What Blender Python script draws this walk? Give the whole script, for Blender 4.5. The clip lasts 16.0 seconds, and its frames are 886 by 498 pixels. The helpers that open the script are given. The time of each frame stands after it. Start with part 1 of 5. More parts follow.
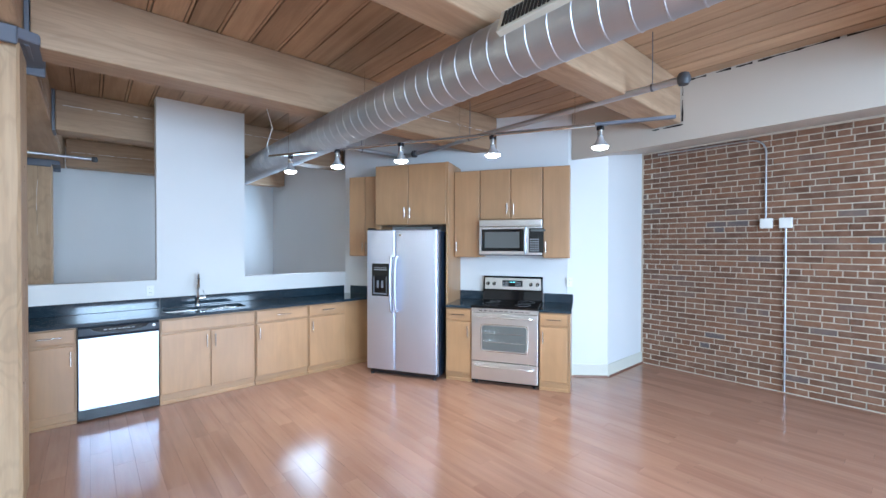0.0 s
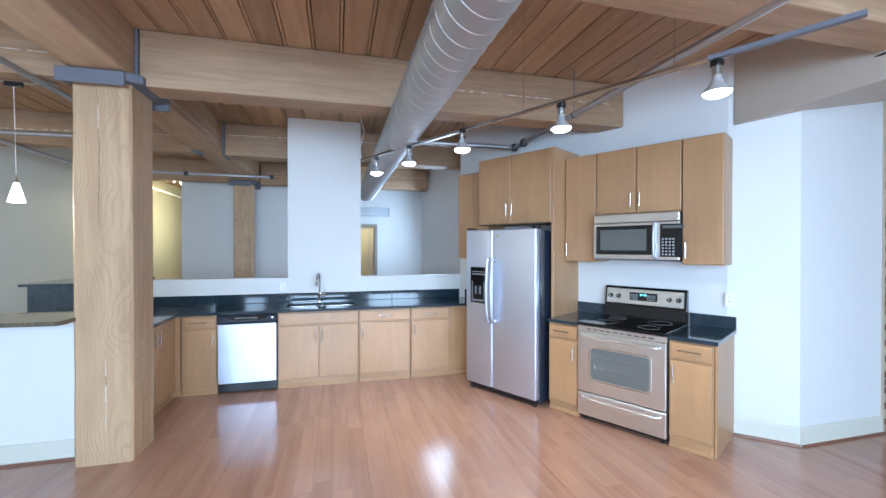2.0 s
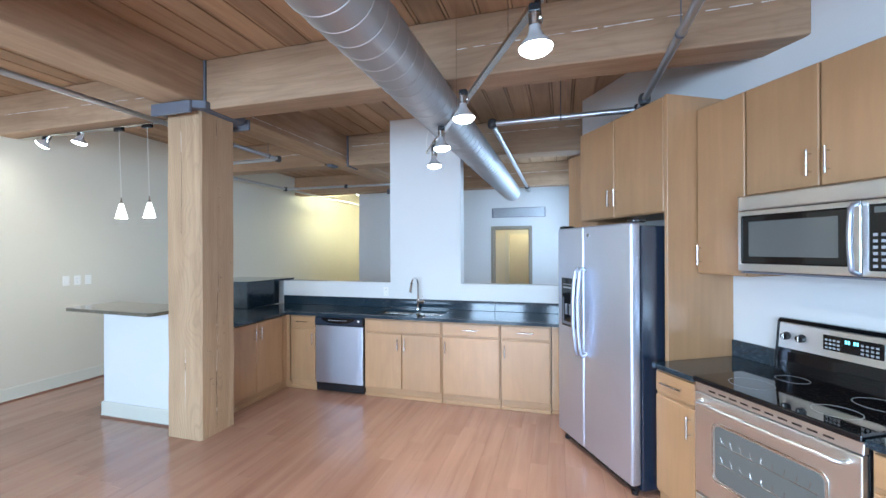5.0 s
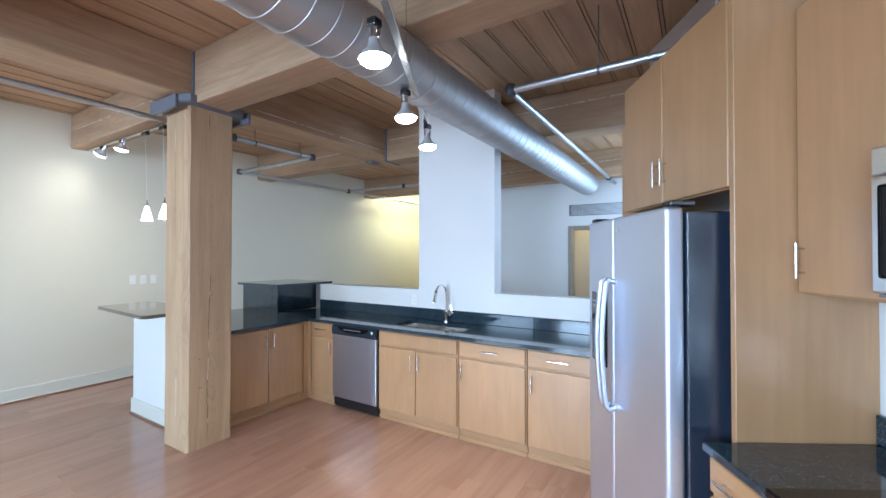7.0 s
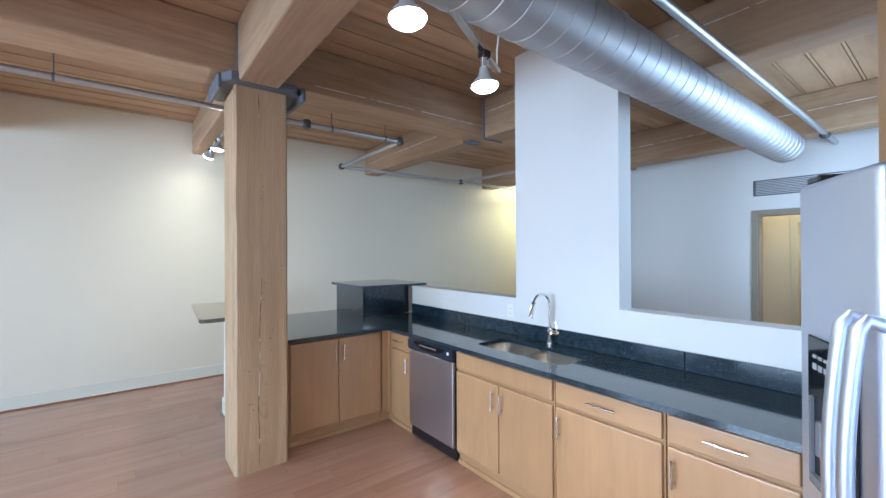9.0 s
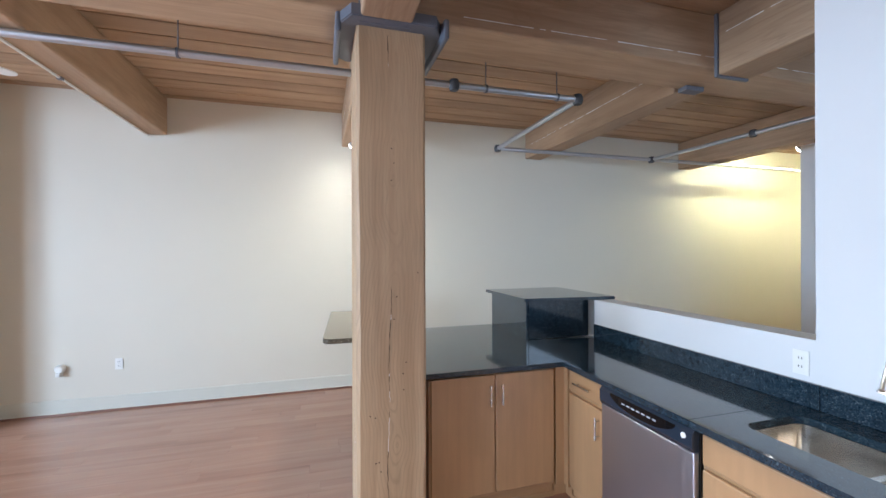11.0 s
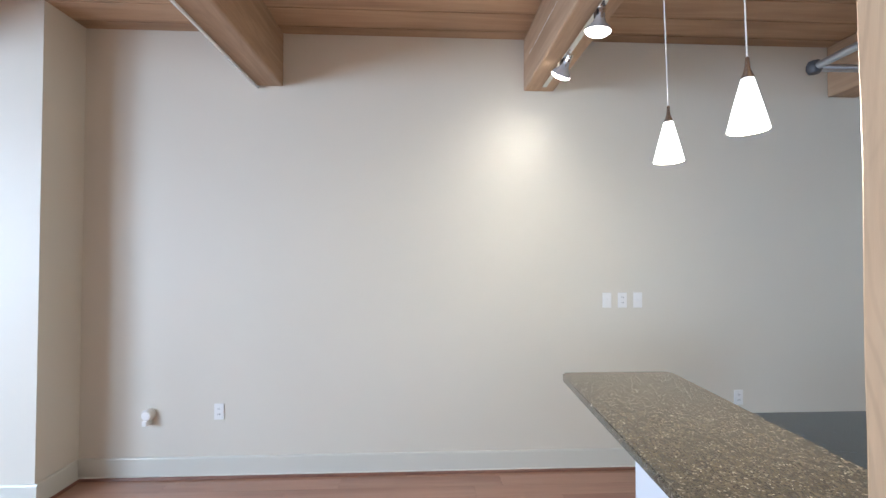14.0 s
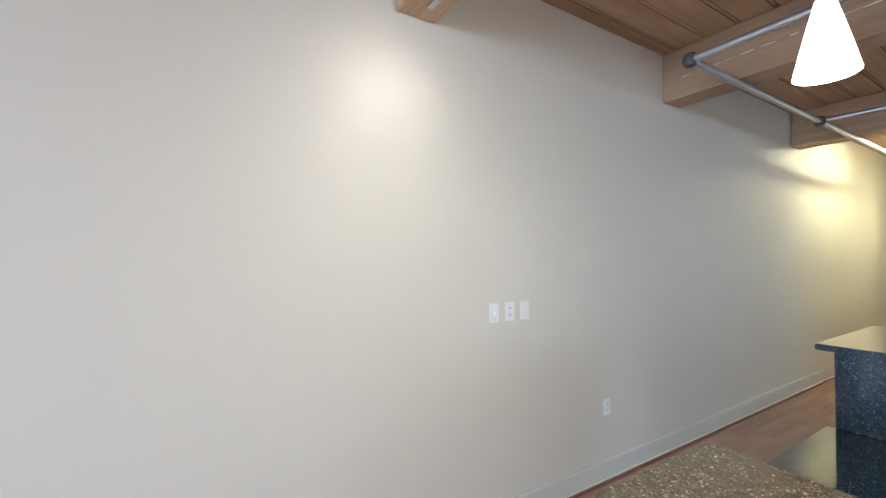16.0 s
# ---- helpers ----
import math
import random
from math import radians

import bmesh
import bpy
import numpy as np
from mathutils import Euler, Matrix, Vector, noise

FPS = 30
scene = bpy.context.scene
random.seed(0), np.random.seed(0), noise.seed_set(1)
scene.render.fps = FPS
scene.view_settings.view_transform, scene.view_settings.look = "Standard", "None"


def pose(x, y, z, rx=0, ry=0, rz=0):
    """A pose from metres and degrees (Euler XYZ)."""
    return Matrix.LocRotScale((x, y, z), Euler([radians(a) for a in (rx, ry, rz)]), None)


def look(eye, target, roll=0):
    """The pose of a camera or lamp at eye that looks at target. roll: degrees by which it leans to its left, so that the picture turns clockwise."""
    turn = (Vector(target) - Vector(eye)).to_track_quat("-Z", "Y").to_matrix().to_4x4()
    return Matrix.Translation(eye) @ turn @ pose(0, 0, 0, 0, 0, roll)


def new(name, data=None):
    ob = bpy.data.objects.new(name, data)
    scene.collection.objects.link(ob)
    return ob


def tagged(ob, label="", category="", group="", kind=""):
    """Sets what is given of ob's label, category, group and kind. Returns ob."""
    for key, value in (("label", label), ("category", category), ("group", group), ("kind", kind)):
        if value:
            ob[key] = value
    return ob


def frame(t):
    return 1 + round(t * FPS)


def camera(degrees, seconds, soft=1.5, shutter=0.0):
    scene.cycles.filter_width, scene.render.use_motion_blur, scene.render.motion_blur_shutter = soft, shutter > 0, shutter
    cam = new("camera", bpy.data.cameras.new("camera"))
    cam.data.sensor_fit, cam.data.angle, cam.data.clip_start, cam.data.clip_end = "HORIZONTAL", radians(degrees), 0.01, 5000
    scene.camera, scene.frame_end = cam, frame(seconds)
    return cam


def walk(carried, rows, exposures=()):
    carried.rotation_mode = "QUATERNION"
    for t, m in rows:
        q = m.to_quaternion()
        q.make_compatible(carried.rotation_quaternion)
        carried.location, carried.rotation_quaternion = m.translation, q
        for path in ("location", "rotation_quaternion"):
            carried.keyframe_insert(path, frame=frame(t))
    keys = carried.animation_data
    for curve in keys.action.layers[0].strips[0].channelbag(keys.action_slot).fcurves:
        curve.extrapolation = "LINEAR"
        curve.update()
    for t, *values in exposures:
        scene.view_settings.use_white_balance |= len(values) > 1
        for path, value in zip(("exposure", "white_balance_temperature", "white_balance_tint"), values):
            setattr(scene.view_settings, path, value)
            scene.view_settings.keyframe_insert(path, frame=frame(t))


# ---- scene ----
cam = camera(94.8, 16.0)
METRES, EYE, TILT, LEAN, TURN = 8.0, 1.5, 0.0, 0.0, -41.4
PATH = [
    (0, (0.658, 0.674, 1.609), (1.969, 2.184, 1.591), 0.1),
    (0.5, (0.982, 0.654, 1.622), (2.102, 2.311, 1.604), 0.1),
    (1, (1.25, 0.648, 1.626), (2.185, 2.416, 1.609), 0.1),
    (1.5, (1.53, 0.655, 1.619), (2.263, 2.516, 1.603), 0.0),
    (2, (1.834, 0.661, 1.619), (2.337, 2.596, 1.605), 0.0),
    (2.5, (2.108, 0.68, 1.632), (2.399, 2.659, 1.62), -0.0),
    (3, (2.352, 0.764, 1.615), (2.448, 2.761, 1.611), -0.0),
    (3.5, (2.621, 0.868, 1.618), (2.518, 2.865, 1.621), -0.0),
    (4, (2.869, 1.021, 1.63), (2.581, 3.0, 1.631), -0.1),
    (6.5, (3.772, 2.223, 1.613), (2.863, 4.005, 1.634), -0.1),
    (7, (3.836, 2.489, 1.61), (2.783, 4.189, 1.634), 0.0),
    (7.5, (3.832, 2.778, 1.601), (2.635, 4.38, 1.63), 0.0),
    (8, (3.793, 3.082, 1.603), (2.464, 4.575, 1.626), -0.1),
    (10.5, (2.857, 3.994, 1.640), (1.001, 4.738, 1.640), -0.3),
    (11, (2.529, 4.026, 1.640), (0.613, 4.597, 1.641), -0.2),
    (11.5, (2.208, 4.000, 1.645), (0.246, 4.393, 1.645), -0.2),
    (12, (1.881, 3.919, 1.641), (-0.107, 4.139, 1.648), -0.1),
    (12.5, (1.565, 3.815, 1.627), (-0.433, 3.905, 1.644), 0.0),
    (13, (1.241, 3.703, 1.618), (-0.759, 3.685, 1.640), 0.1),
    (13.5, (0.922, 3.583, 1.604), (-1.078, 3.551, 1.636), 0.1),
    (14, (0.598, 3.510, 1.600), (-1.400, 3.600, 1.637), 0.1),
    (14.5, (0.291, 3.434, 1.596), (-1.687, 3.722, 1.640), 0.0),
    (15, (-0.015, 3.394, 1.590), (-1.946, 3.913, 1.640), -0.1),
    (15.7, (-0.39, 3.368, 1.602), (-2.174, 4.271, 1.637), 0.1),
    (16, (-0.569, 3.379, 1.608), (-2.27, 4.43, 1.64), -0.1),
]
walk(cam, [(t, look(eye, target, roll)) for t, eye, target, roll in PATH], [(0, 1.28, 5500, 4), (4, 1.30, 5500, 4), (8, 1.31, 5500, 4), (11, 1.40, 5700, 8), (13, 1.27, 5750, 10), (16, 1.22, 5800, 11)])

# ---------------------------------------------------------------- world and light
WARM, COOL = (1.0, 0.82, 0.58), (0.67, 0.82, 1.0)
world = bpy.data.worlds.new("world")
scene.world = world
world.use_nodes = True
wn = world.node_tree
sky = wn.nodes.new("ShaderNodeTexSky")
sky.sky_type, sky.sun_disc = "NISHITA", False
sky.sun_elevation, sky.sun_rotation = radians(40), radians(60)
wn.nodes["Background"].inputs["Strength"].default_value = 0.12
wn.links.new(sky.outputs[0], wn.nodes["Background"].inputs[0])
sun = new("sun", bpy.data.lights.new("sun", "SUN"))
sun.data.energy, sun.data.angle, sun.data.color = 2.0, radians(0.5), (1.0, 0.95, 0.88)
sun.matrix_world = look((5, 6, 8), (0, 0, 0))


def lamp(kind, energy, m, colour=(1, 1, 1), **opts):
    ob = new(kind.lower() + "_light", bpy.data.lights.new(kind.lower() + "_light", kind))
    ob.data.energy, ob.data.color = energy, colour
    for key, value in opts.items():
        if key == "size":
            ob.data.shape, ob.data.size, ob.data.size_y = "RECTANGLE", value[0], value[1]
        elif key == "radius":
            ob.data.shadow_soft_size = value
        elif key == "cone":
            ob.data.spot_size, ob.data.spot_blend = radians(value), 1.0
    ob.matrix_world = m
    return ob


WINDOWS = [(-1.20, 1.5, 56), (1.25, 1.7, 146), (3.75, 1.7, 114)]
SOUTH = -2.7
for wx, ww, watts in WINDOWS:
    lamp("AREA", watts, look((wx, SOUTH + 0.02, 1.75), (wx, 4, -1.2)), COOL, size=(ww, 2.1))
# added fill that brightens the far room; no window stands behind it
lamp("AREA", 42, look((3.70, 8.2, 1.8), (0, 8.2, 1.2)), COOL, size=(2.0, 1.8))

# ---------------------------------------------------------------- materials


def material(name, colour=(0.8, 0.8, 0.8), rough=0.5, metal=0.0):
    m = bpy.data.materials.new(name)
    m.use_nodes = True
    b = m.node_tree.nodes["Principled BSDF"]
    b.inputs["Base Color"].default_value = (*colour, 1)
    b.inputs["Roughness"].default_value = rough
    b.inputs["Metallic"].default_value = metal
    return m, m.node_tree, b


def noise_node(nt, scale, vec, detail=4.0, rough=0.55, distort=0.0):
    n = nt.nodes.new("ShaderNodeTexNoise")
    n.inputs["Scale"].default_value, n.inputs["Detail"].default_value = scale, detail
    n.inputs["Roughness"].default_value, n.inputs["Distortion"].default_value = rough, distort
    nt.links.new(vec, n.inputs["Vector"])
    return n.outputs["Fac"]


def ramp(nt, fac, stops):
    r = nt.nodes.new("ShaderNodeValToRGB")
    els = r.color_ramp.elements
    while len(els) < len(stops):
        els.new(0.5)
    for e, (p, c) in zip(els, stops):
        e.position, e.color = p, (*c, 1)
    nt.links.new(fac, r.inputs["Fac"])
    return r.outputs["Color"]


def mapped(nt, scale=(1, 1, 1), per_object=True, island=False):
    tc = nt.nodes.new("ShaderNodeTexCoord")
    mp = nt.nodes.new("ShaderNodeMapping")
    mp.inputs["Scale"].default_value = scale
    nt.links.new(tc.outputs["Object"], mp.inputs["Vector"])
    if per_object or island:
        src = nt.nodes.new("ShaderNodeNewGeometry" if island else "ShaderNodeObjectInfo")
        out = src.outputs["Random Per Island" if island else "Random"]
        mul = nt.nodes.new("ShaderNodeMath")
        mul.operation = "MULTIPLY"
        mul.inputs[1].default_value = 37.0
        nt.links.new(out, mul.inputs[0])
        nt.links.new(mul.outputs[0], mp.inputs["Location"])
    return mp.outputs["Vector"]


def mix(nt, fac, a, b, mode="MIX"):
    n = nt.nodes.new("ShaderNodeMix")
    n.data_type, n.blend_type = "RGBA", mode
    for sock, v in ((n.inputs[0], fac), (n.inputs[6], a), (n.inputs[7], b)):
        if isinstance(v, (int, float)):
            sock.default_value = v
        elif isinstance(v, tuple):
            sock.default_value = (*v, 1)
        else:
            nt.links.new(v, sock)
    return n.outputs[2]


def bump(nt, b, fac, strength, dist=0.002, prev=None):
    n = nt.nodes.new("ShaderNodeBump")
    n.inputs["Strength"].default_value, n.inputs["Distance"].default_value = strength, dist
    nt.links.new(fac, n.inputs["Height"])
    nt.links.new(n.outputs[0], b.inputs["Normal"])


def rng_rough(nt, b, fac, lo, hi):
    n = nt.nodes.new("ShaderNodeMapRange")
    n.inputs["To Min"].default_value, n.inputs["To Max"].default_value = lo, hi
    nt.links.new(fac, n.inputs["Value"])
    nt.links.new(n.outputs[0], b.inputs["Roughness"])


def node_math(nt, op, a, b=None):
    n = nt.nodes.new("ShaderNodeMath")
    n.operation = op
    for sock, v in zip(n.inputs, (a, b)):
        if v is None:
            continue
        if isinstance(v, (int, float)):
            sock.default_value = v
        else:
            nt.links.new(v, sock)
    return n.outputs[0]


def heart(nt, colour, dark, pith):
    """Growth rings about a wandering pith, so that a sawn face shows loops and arches."""
    v = mapped(nt, (1, 1, 1), False)
    sep = nt.nodes.new("ShaderNodeSeparateXYZ")
    nt.links.new(v, sep.inputs[0])
    slow = noise_node(nt, 1.0, mapped(nt, (0.9, 0.9, 2.1), False), 1.5, 0.45)
    side = noise_node(nt, 1.0, mapped(nt, (1.2, 1.2, 1.3), False), 2, 0.5)
    small = noise_node(nt, 7.0, mapped(nt, (1, 1, 0.45), False), 2, 0.5)
    dx = node_math(nt, "SUBTRACT", sep.outputs[0], node_math(nt, "ADD", node_math(nt, "MULTIPLY", slow, 0.34), pith[0] - 0.17))
    dy = node_math(nt, "SUBTRACT", sep.outputs[1], node_math(nt, "ADD", node_math(nt, "MULTIPLY", side, 0.22), pith[1] - 0.11))
    r = node_math(nt, "SQRT", node_math(nt, "ADD", node_math(nt, "MULTIPLY", dx, dx), node_math(nt, "MULTIPLY", dy, dy)))
    r = node_math(nt, "ADD", r, node_math(nt, "MULTIPLY", small, 0.02))
    uneven = noise_node(nt, 26.0, mapped(nt, (1, 1, 0.02), False), 3, 0.6)
    wave = node_math(nt, "SINE", node_math(nt, "ADD", node_math(nt, "MULTIPLY", r, 330.0), node_math(nt, "MULTIPLY", uneven, 5.0)))
    patch = ramp(nt, noise_node(nt, 2.3, mapped(nt, (1.6, 1.6, 0.7), False), 2, 0.5), [(0.38, (0.25,) * 3), (0.62, (1.0,) * 3)])
    rings = mix(nt, 1.0, ramp(nt, wave, [(0.30, (0.0,) * 3), (0.98, (0.34,) * 3)]), patch, "MULTIPLY")
    return mix(nt, rings, colour, tuple(x * 0.62 for x in dark))


def wood(name, light, dark, axis, grain=26.0, rough=0.6, relief=0.4, island=False, vary=0.25, figure=0.0, pith=None, mottle=0.0):
    """Wood with its grain along one axis: 0 x, 1 y, 2 z."""
    m, nt, b = material(name, light, rough)
    s = [1.0, 1.0, 1.0]
    s[axis] = 0.06
    v = mapped(nt, tuple(s), not island, island)
    fine = noise_node(nt, grain * 3, v, 6, 0.65, 0.3)
    broad = noise_node(nt, grain * 0.35, v, 3, 0.5, 1.5)
    big = noise_node(nt, 0.9, mapped(nt, (1, 1, 1), not island, island), 3, 0.5)
    c = ramp(nt, broad, [(0.32, dark), (0.62, light)])
    if figure:
        s2 = [1.0, 1.0, 1.0]
        s2[axis] = 0.13
        rings = noise_node(nt, 6.5, mapped(nt, tuple(s2), not island, island), 2, 0.4, 0.25)
        mul = nt.nodes.new("ShaderNodeMath")
        mul.operation = "MULTIPLY"
        mul.inputs[1].default_value = 70.0
        sine = nt.nodes.new("ShaderNodeMath")
        sine.operation = "SINE"
        nt.links.new(rings, mul.inputs[0])
        nt.links.new(mul.outputs[0], sine.inputs[0])
        c = mix(nt, ramp(nt, sine.outputs[0], [(0.45, (0.0,) * 3), (1.0, (figure,) * 3)]), c, tuple(x * 0.72 for x in dark))
    c = mix(nt, ramp(nt, fine, [(0.35, (0.25,) * 3), (0.6, (0.0,) * 3)]), c, tuple(x * 0.6 for x in dark))
    src = nt.nodes.new("ShaderNodeNewGeometry" if island else "ShaderNodeObjectInfo")
    tone = ramp(nt, src.outputs["Random Per Island" if island else "Random"], [(0, (1 - vary,) * 3), (1, (1.0,) * 3)])
    c = mix(nt, 1.0, c, tone, "MULTIPLY")
    c = mix(nt, ramp(nt, big, [(0.4, (0.0,) * 3), (0.7, (0.35,) * 3)]), c, tuple(min(1, x * 1.25) for x in light))
    if mottle:
        s3 = [1.0, 1.0, 1.0]
        s3[axis] = 0.35
        cloud = noise_node(nt, 4.5, mapped(nt, tuple(s3), not island, island), 3, 0.55, 0.8)
        c = mix(nt, ramp(nt, cloud, [(0.42, (0.0,) * 3), (0.68, (mottle,) * 3)]), c, tuple(x * 0.78 for x in dark))
    if pith:
        c = heart(nt, c, dark, pith)
    nt.links.new(c, b.inputs["Base Color"])
    rng_rough(nt, b, fine, rough - 0.08, rough + 0.12)
    bump(nt, b, fine, relief, 0.002)
    return m


BEAM_L, BEAM_D = (0.48, 0.325, 0.20), (0.36, 0.225, 0.13)
timber_x = wood("timber_x", BEAM_L, BEAM_D, 0, figure=0.22)
timber_y = wood("timber_y", BEAM_L, BEAM_D, 1, figure=0.22)
timber_z = wood("timber_z", (0.51, 0.345, 0.202), (0.425, 0.272, 0.150), 2, grain=22, pith=(0.335, 4.40), vary=0.05)
ceiling_wood = wood("ceiling_wood", (0.53, 0.352, 0.210), (0.40, 0.248, 0.142), 1, island=True, vary=0.3)
maple = wood("maple", (0.455, 0.262, 0.126), (0.425, 0.24, 0.113), 2, grain=9, rough=0.34, relief=0.06, vary=0.1, mottle=0.45)
maple_h = wood("maple_h", (0.455, 0.262, 0.126), (0.425, 0.24, 0.113), 0, grain=9, rough=0.34, relief=0.06, vary=0.1, mottle=0.45)
floor_wood = wood("floor_wood", (0.40, 0.218, 0.148), (0.31, 0.160, 0.105), 1, grain=9, rough=0.17, relief=0.10, island=True, vary=0.03)
for m in (maple, maple_h):
    m.node_tree.nodes["Principled BSDF"].inputs["Specular IOR Level"].default_value = 0.8
fb = floor_wood.node_tree.nodes["Principled BSDF"]
fb.inputs["Specular IOR Level"].default_value = 0.75
fb.inputs["Coat Weight"].default_value = 0.2
fb.inputs["Coat Roughness"].default_value = 0.10
shoe_wood = wood("shoe_wood", (0.24, 0.11, 0.07), (0.17, 0.075, 0.05), 0, grain=14, rough=0.35, relief=0.1)
frame_brown = material("frame_brown", (0.27, 0.23, 0.18), 0.45)[0]


def paint(name, colour, rough=0.55, relief=0.12):
    m, nt, b = material(name, colour, rough)
    v = mapped(nt, per_object=False)
    a = noise_node(nt, 160, v, 3)
    d = noise_node(nt, 1.1, v, 4)
    nt.links.new(mix(nt, ramp(nt, d, [(0.35, (0.0,) * 3), (0.75, (0.12,) * 3)]), colour, tuple(x * 0.8 for x in colour)), b.inputs["Base Color"])
    bump(nt, b, a, relief, 0.0012)
    return m


wall_paint = paint("wall_paint", (0.69, 0.69, 0.69))
cream_paint = paint("cream_paint", (0.66, 0.62, 0.52))
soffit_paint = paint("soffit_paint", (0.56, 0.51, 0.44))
trim_paint = paint("trim_paint", (0.62, 0.61, 0.53), 0.35, 0.03)
plastic_white = paint("plastic_white", (0.80, 0.79, 0.75), 0.35, 0.0)


def granite_material(name, base, light, brown, scale=330):
    m, nt, b = material(name, base, 0.07)
    v = mapped(nt, per_object=False)
    vo = nt.nodes.new("ShaderNodeTexVoronoi")
    vo.inputs["Scale"].default_value = scale
    nt.links.new(v, vo.inputs["Vector"])
    sep = nt.nodes.new("ShaderNodeSeparateColor")
    nt.links.new(vo.outputs["Color"], sep.inputs[0])
    big = noise_node(nt, 30, v, 6, 0.7)
    c = ramp(nt, sep.outputs[0], [(0.0, base), (0.40, tuple(x * 1.6 for x in base)), (0.72, brown), (0.90, brown), (0.99, light)])
    c = mix(nt, ramp(nt, big, [(0.42, (0.0,) * 3), (0.62, (0.75,) * 3)]), c, base)
    nt.links.new(c, b.inputs["Base Color"])
    b.inputs["Coat Weight"].default_value = 0.3
    b.inputs["Coat Roughness"].default_value = 0.03
    rng_rough(nt, b, big, 0.05, 0.14)
    return m


# dark stone; the blue in its colours stands in for reflected daylight
granite = granite_material("granite", (0.009, 0.018, 0.028), (0.13, 0.17, 0.19), (0.026, 0.044, 0.060))
granite_brown = granite_material("granite_brown", (0.060, 0.050, 0.034), (0.42, 0.38, 0.29), (0.145, 0.122, 0.080), 240)


def brushed(name, colour=(0.62, 0.62, 0.62), rough=0.28, axis=2, waves=0.0):
    m, nt, b = material(name, colour, rough, 1.0)
    s = [260.0, 260.0, 260.0]
    s[axis] = 2.0
    f = noise_node(nt, 1.0, mapped(nt, tuple(s), False), 3)
    g = noise_node(nt, 2.2, mapped(nt, per_object=False), 3)
    rng_rough(nt, b, f, rough - 0.06, rough + 0.12)
    nt.links.new(mix(nt, ramp(nt, g, [(0.35, (0.0,) * 3), (0.7, (0.2,) * 3)]), colour, tuple(x * 0.82 for x in colour)), b.inputs["Base Color"])
    if waves:
        s = [7.0, 7.0, 7.0]
        s[axis] = 0.6
        w = noise_node(nt, 1.0, mapped(nt, tuple(s), False), 2)
        bump(nt, b, w, waves, 0.012)
    else:
        bump(nt, b, f, 0.05, 0.0006)
    return m


steel = brushed("steel", (0.58, 0.62, 0.72), 0.42, 2)
wavy_steel = brushed("wavy_steel", (0.62, 0.66, 0.76), 0.30, 2, 0.35)
steel_h = brushed("steel_h", (0.80, 0.80, 0.79), 0.31, 0)
fridge_steel = brushed("fridge_steel", (0.72, 0.78, 0.92), 0.46, 2)
chrome = material("chrome", (0.78, 0.78, 0.80), 0.08, 1.0)[0]
nickel = material("nickel", (0.66, 0.65, 0.63), 0.22, 1.0)[0]
galvanised = brushed("galvanised", (0.56, 0.58, 0.61), 0.40, 1)
duct_steel = brushed("duct_steel", (0.50, 0.52, 0.55), 0.52, 1)
dark_trim = material("dark_trim", (0.022, 0.030, 0.045), 0.14)[0]
black_gloss = material("black_gloss", (0.006, 0.006, 0.007), 0.05)[0]
black_plastic = paint("black_plastic", (0.012, 0.012, 0.014), 0.22, 0.35)
fridge_black = paint("fridge_black", (0.016, 0.026, 0.048), 0.22, 0.9)
fridge_black.node_tree.nodes["Principled BSDF"].inputs["IOR"].default_value = 2.1
iron = paint("iron", (0.13, 0.135, 0.16), 0.55, 0.3)
dark_gap = material("dark_gap", (0.02, 0.016, 0.013), 0.9)[0]
grey_print = material("grey_print", (0.35, 0.36, 0.38), 0.5)[0]
blue_digits, _nt, _b = material("blue_digits", (0.02, 0.1, 0.12), 0.4)
_b.inputs["Emission Color"].default_value = (0.25, 0.85, 0.9, 1)
_b.inputs["Emission Strength"].default_value = 1.5
glass_dark = material("glass_dark", (0.12, 0.125, 0.12), 0.08)[0]
pane_glass, _nt, _b = material("pane_glass", (0.9, 0.95, 1.0), 0.02)
_b.inputs["Transmission Weight"].default_value = 1.0


def glow(name, colour, strength):
    m, nt, b = material(name, (0.8, 0.8, 0.8), 0.3)
    b.inputs["Emission Color"].default_value = (*colour, 1)
    b.inputs["Emission Strength"].default_value = strength
    return m


bulb_glow = glow("bulb_glow", (1.0, 0.94, 0.84), 12)
sink_steel = material("sink_steel", (0.66, 0.62, 0.57), 0.24, 1.0)[0]
frosted = material("frosted_bulb", (0.55, 0.55, 0.56), 0.2, 0.5)[0]
cast_iron = paint("cast_iron", (0.055, 0.055, 0.06), 0.5, 0.3)
shade_glow = glow("shade_glow", (1.0, 0.95, 0.88), 1.5)

brick_mat, nt, b = material("brick_clay", (0.25, 0.1, 0.05), 0.85)
oi = nt.nodes.new("ShaderNodeObjectInfo")
c = ramp(nt, oi.outputs["Random"], [(0.0, (0.10, 0.048, 0.026)), (0.35, (0.155, 0.072, 0.037)), (0.7, (0.20, 0.092, 0.046)), (0.94, (0.15, 0.080, 0.050)), (1.0, (0.10, 0.09, 0.09))])
bv = mapped(nt)
c = mix(nt, ramp(nt, noise_node(nt, 9, bv, 5), [(0.4, (0.0,) * 3), (0.7, (0.4,) * 3)]), c, (0.30, 0.19, 0.13))
c = mix(nt, ramp(nt, noise_node(nt, 60, bv, 5), [(0.4, (0.0,) * 3), (0.7, (0.35,) * 3)]), c, (0.07, 0.03, 0.02))
nt.links.new(c, b.inputs["Base Color"])
bump(nt, b, noise_node(nt, 70, bv, 6, 0.7), 0.8, 0.004)
brick_stuff, nt, b = material("brick_clay_far", (0.25, 0.1, 0.05), 0.85)
gi = nt.nodes.new("ShaderNodeNewGeometry")
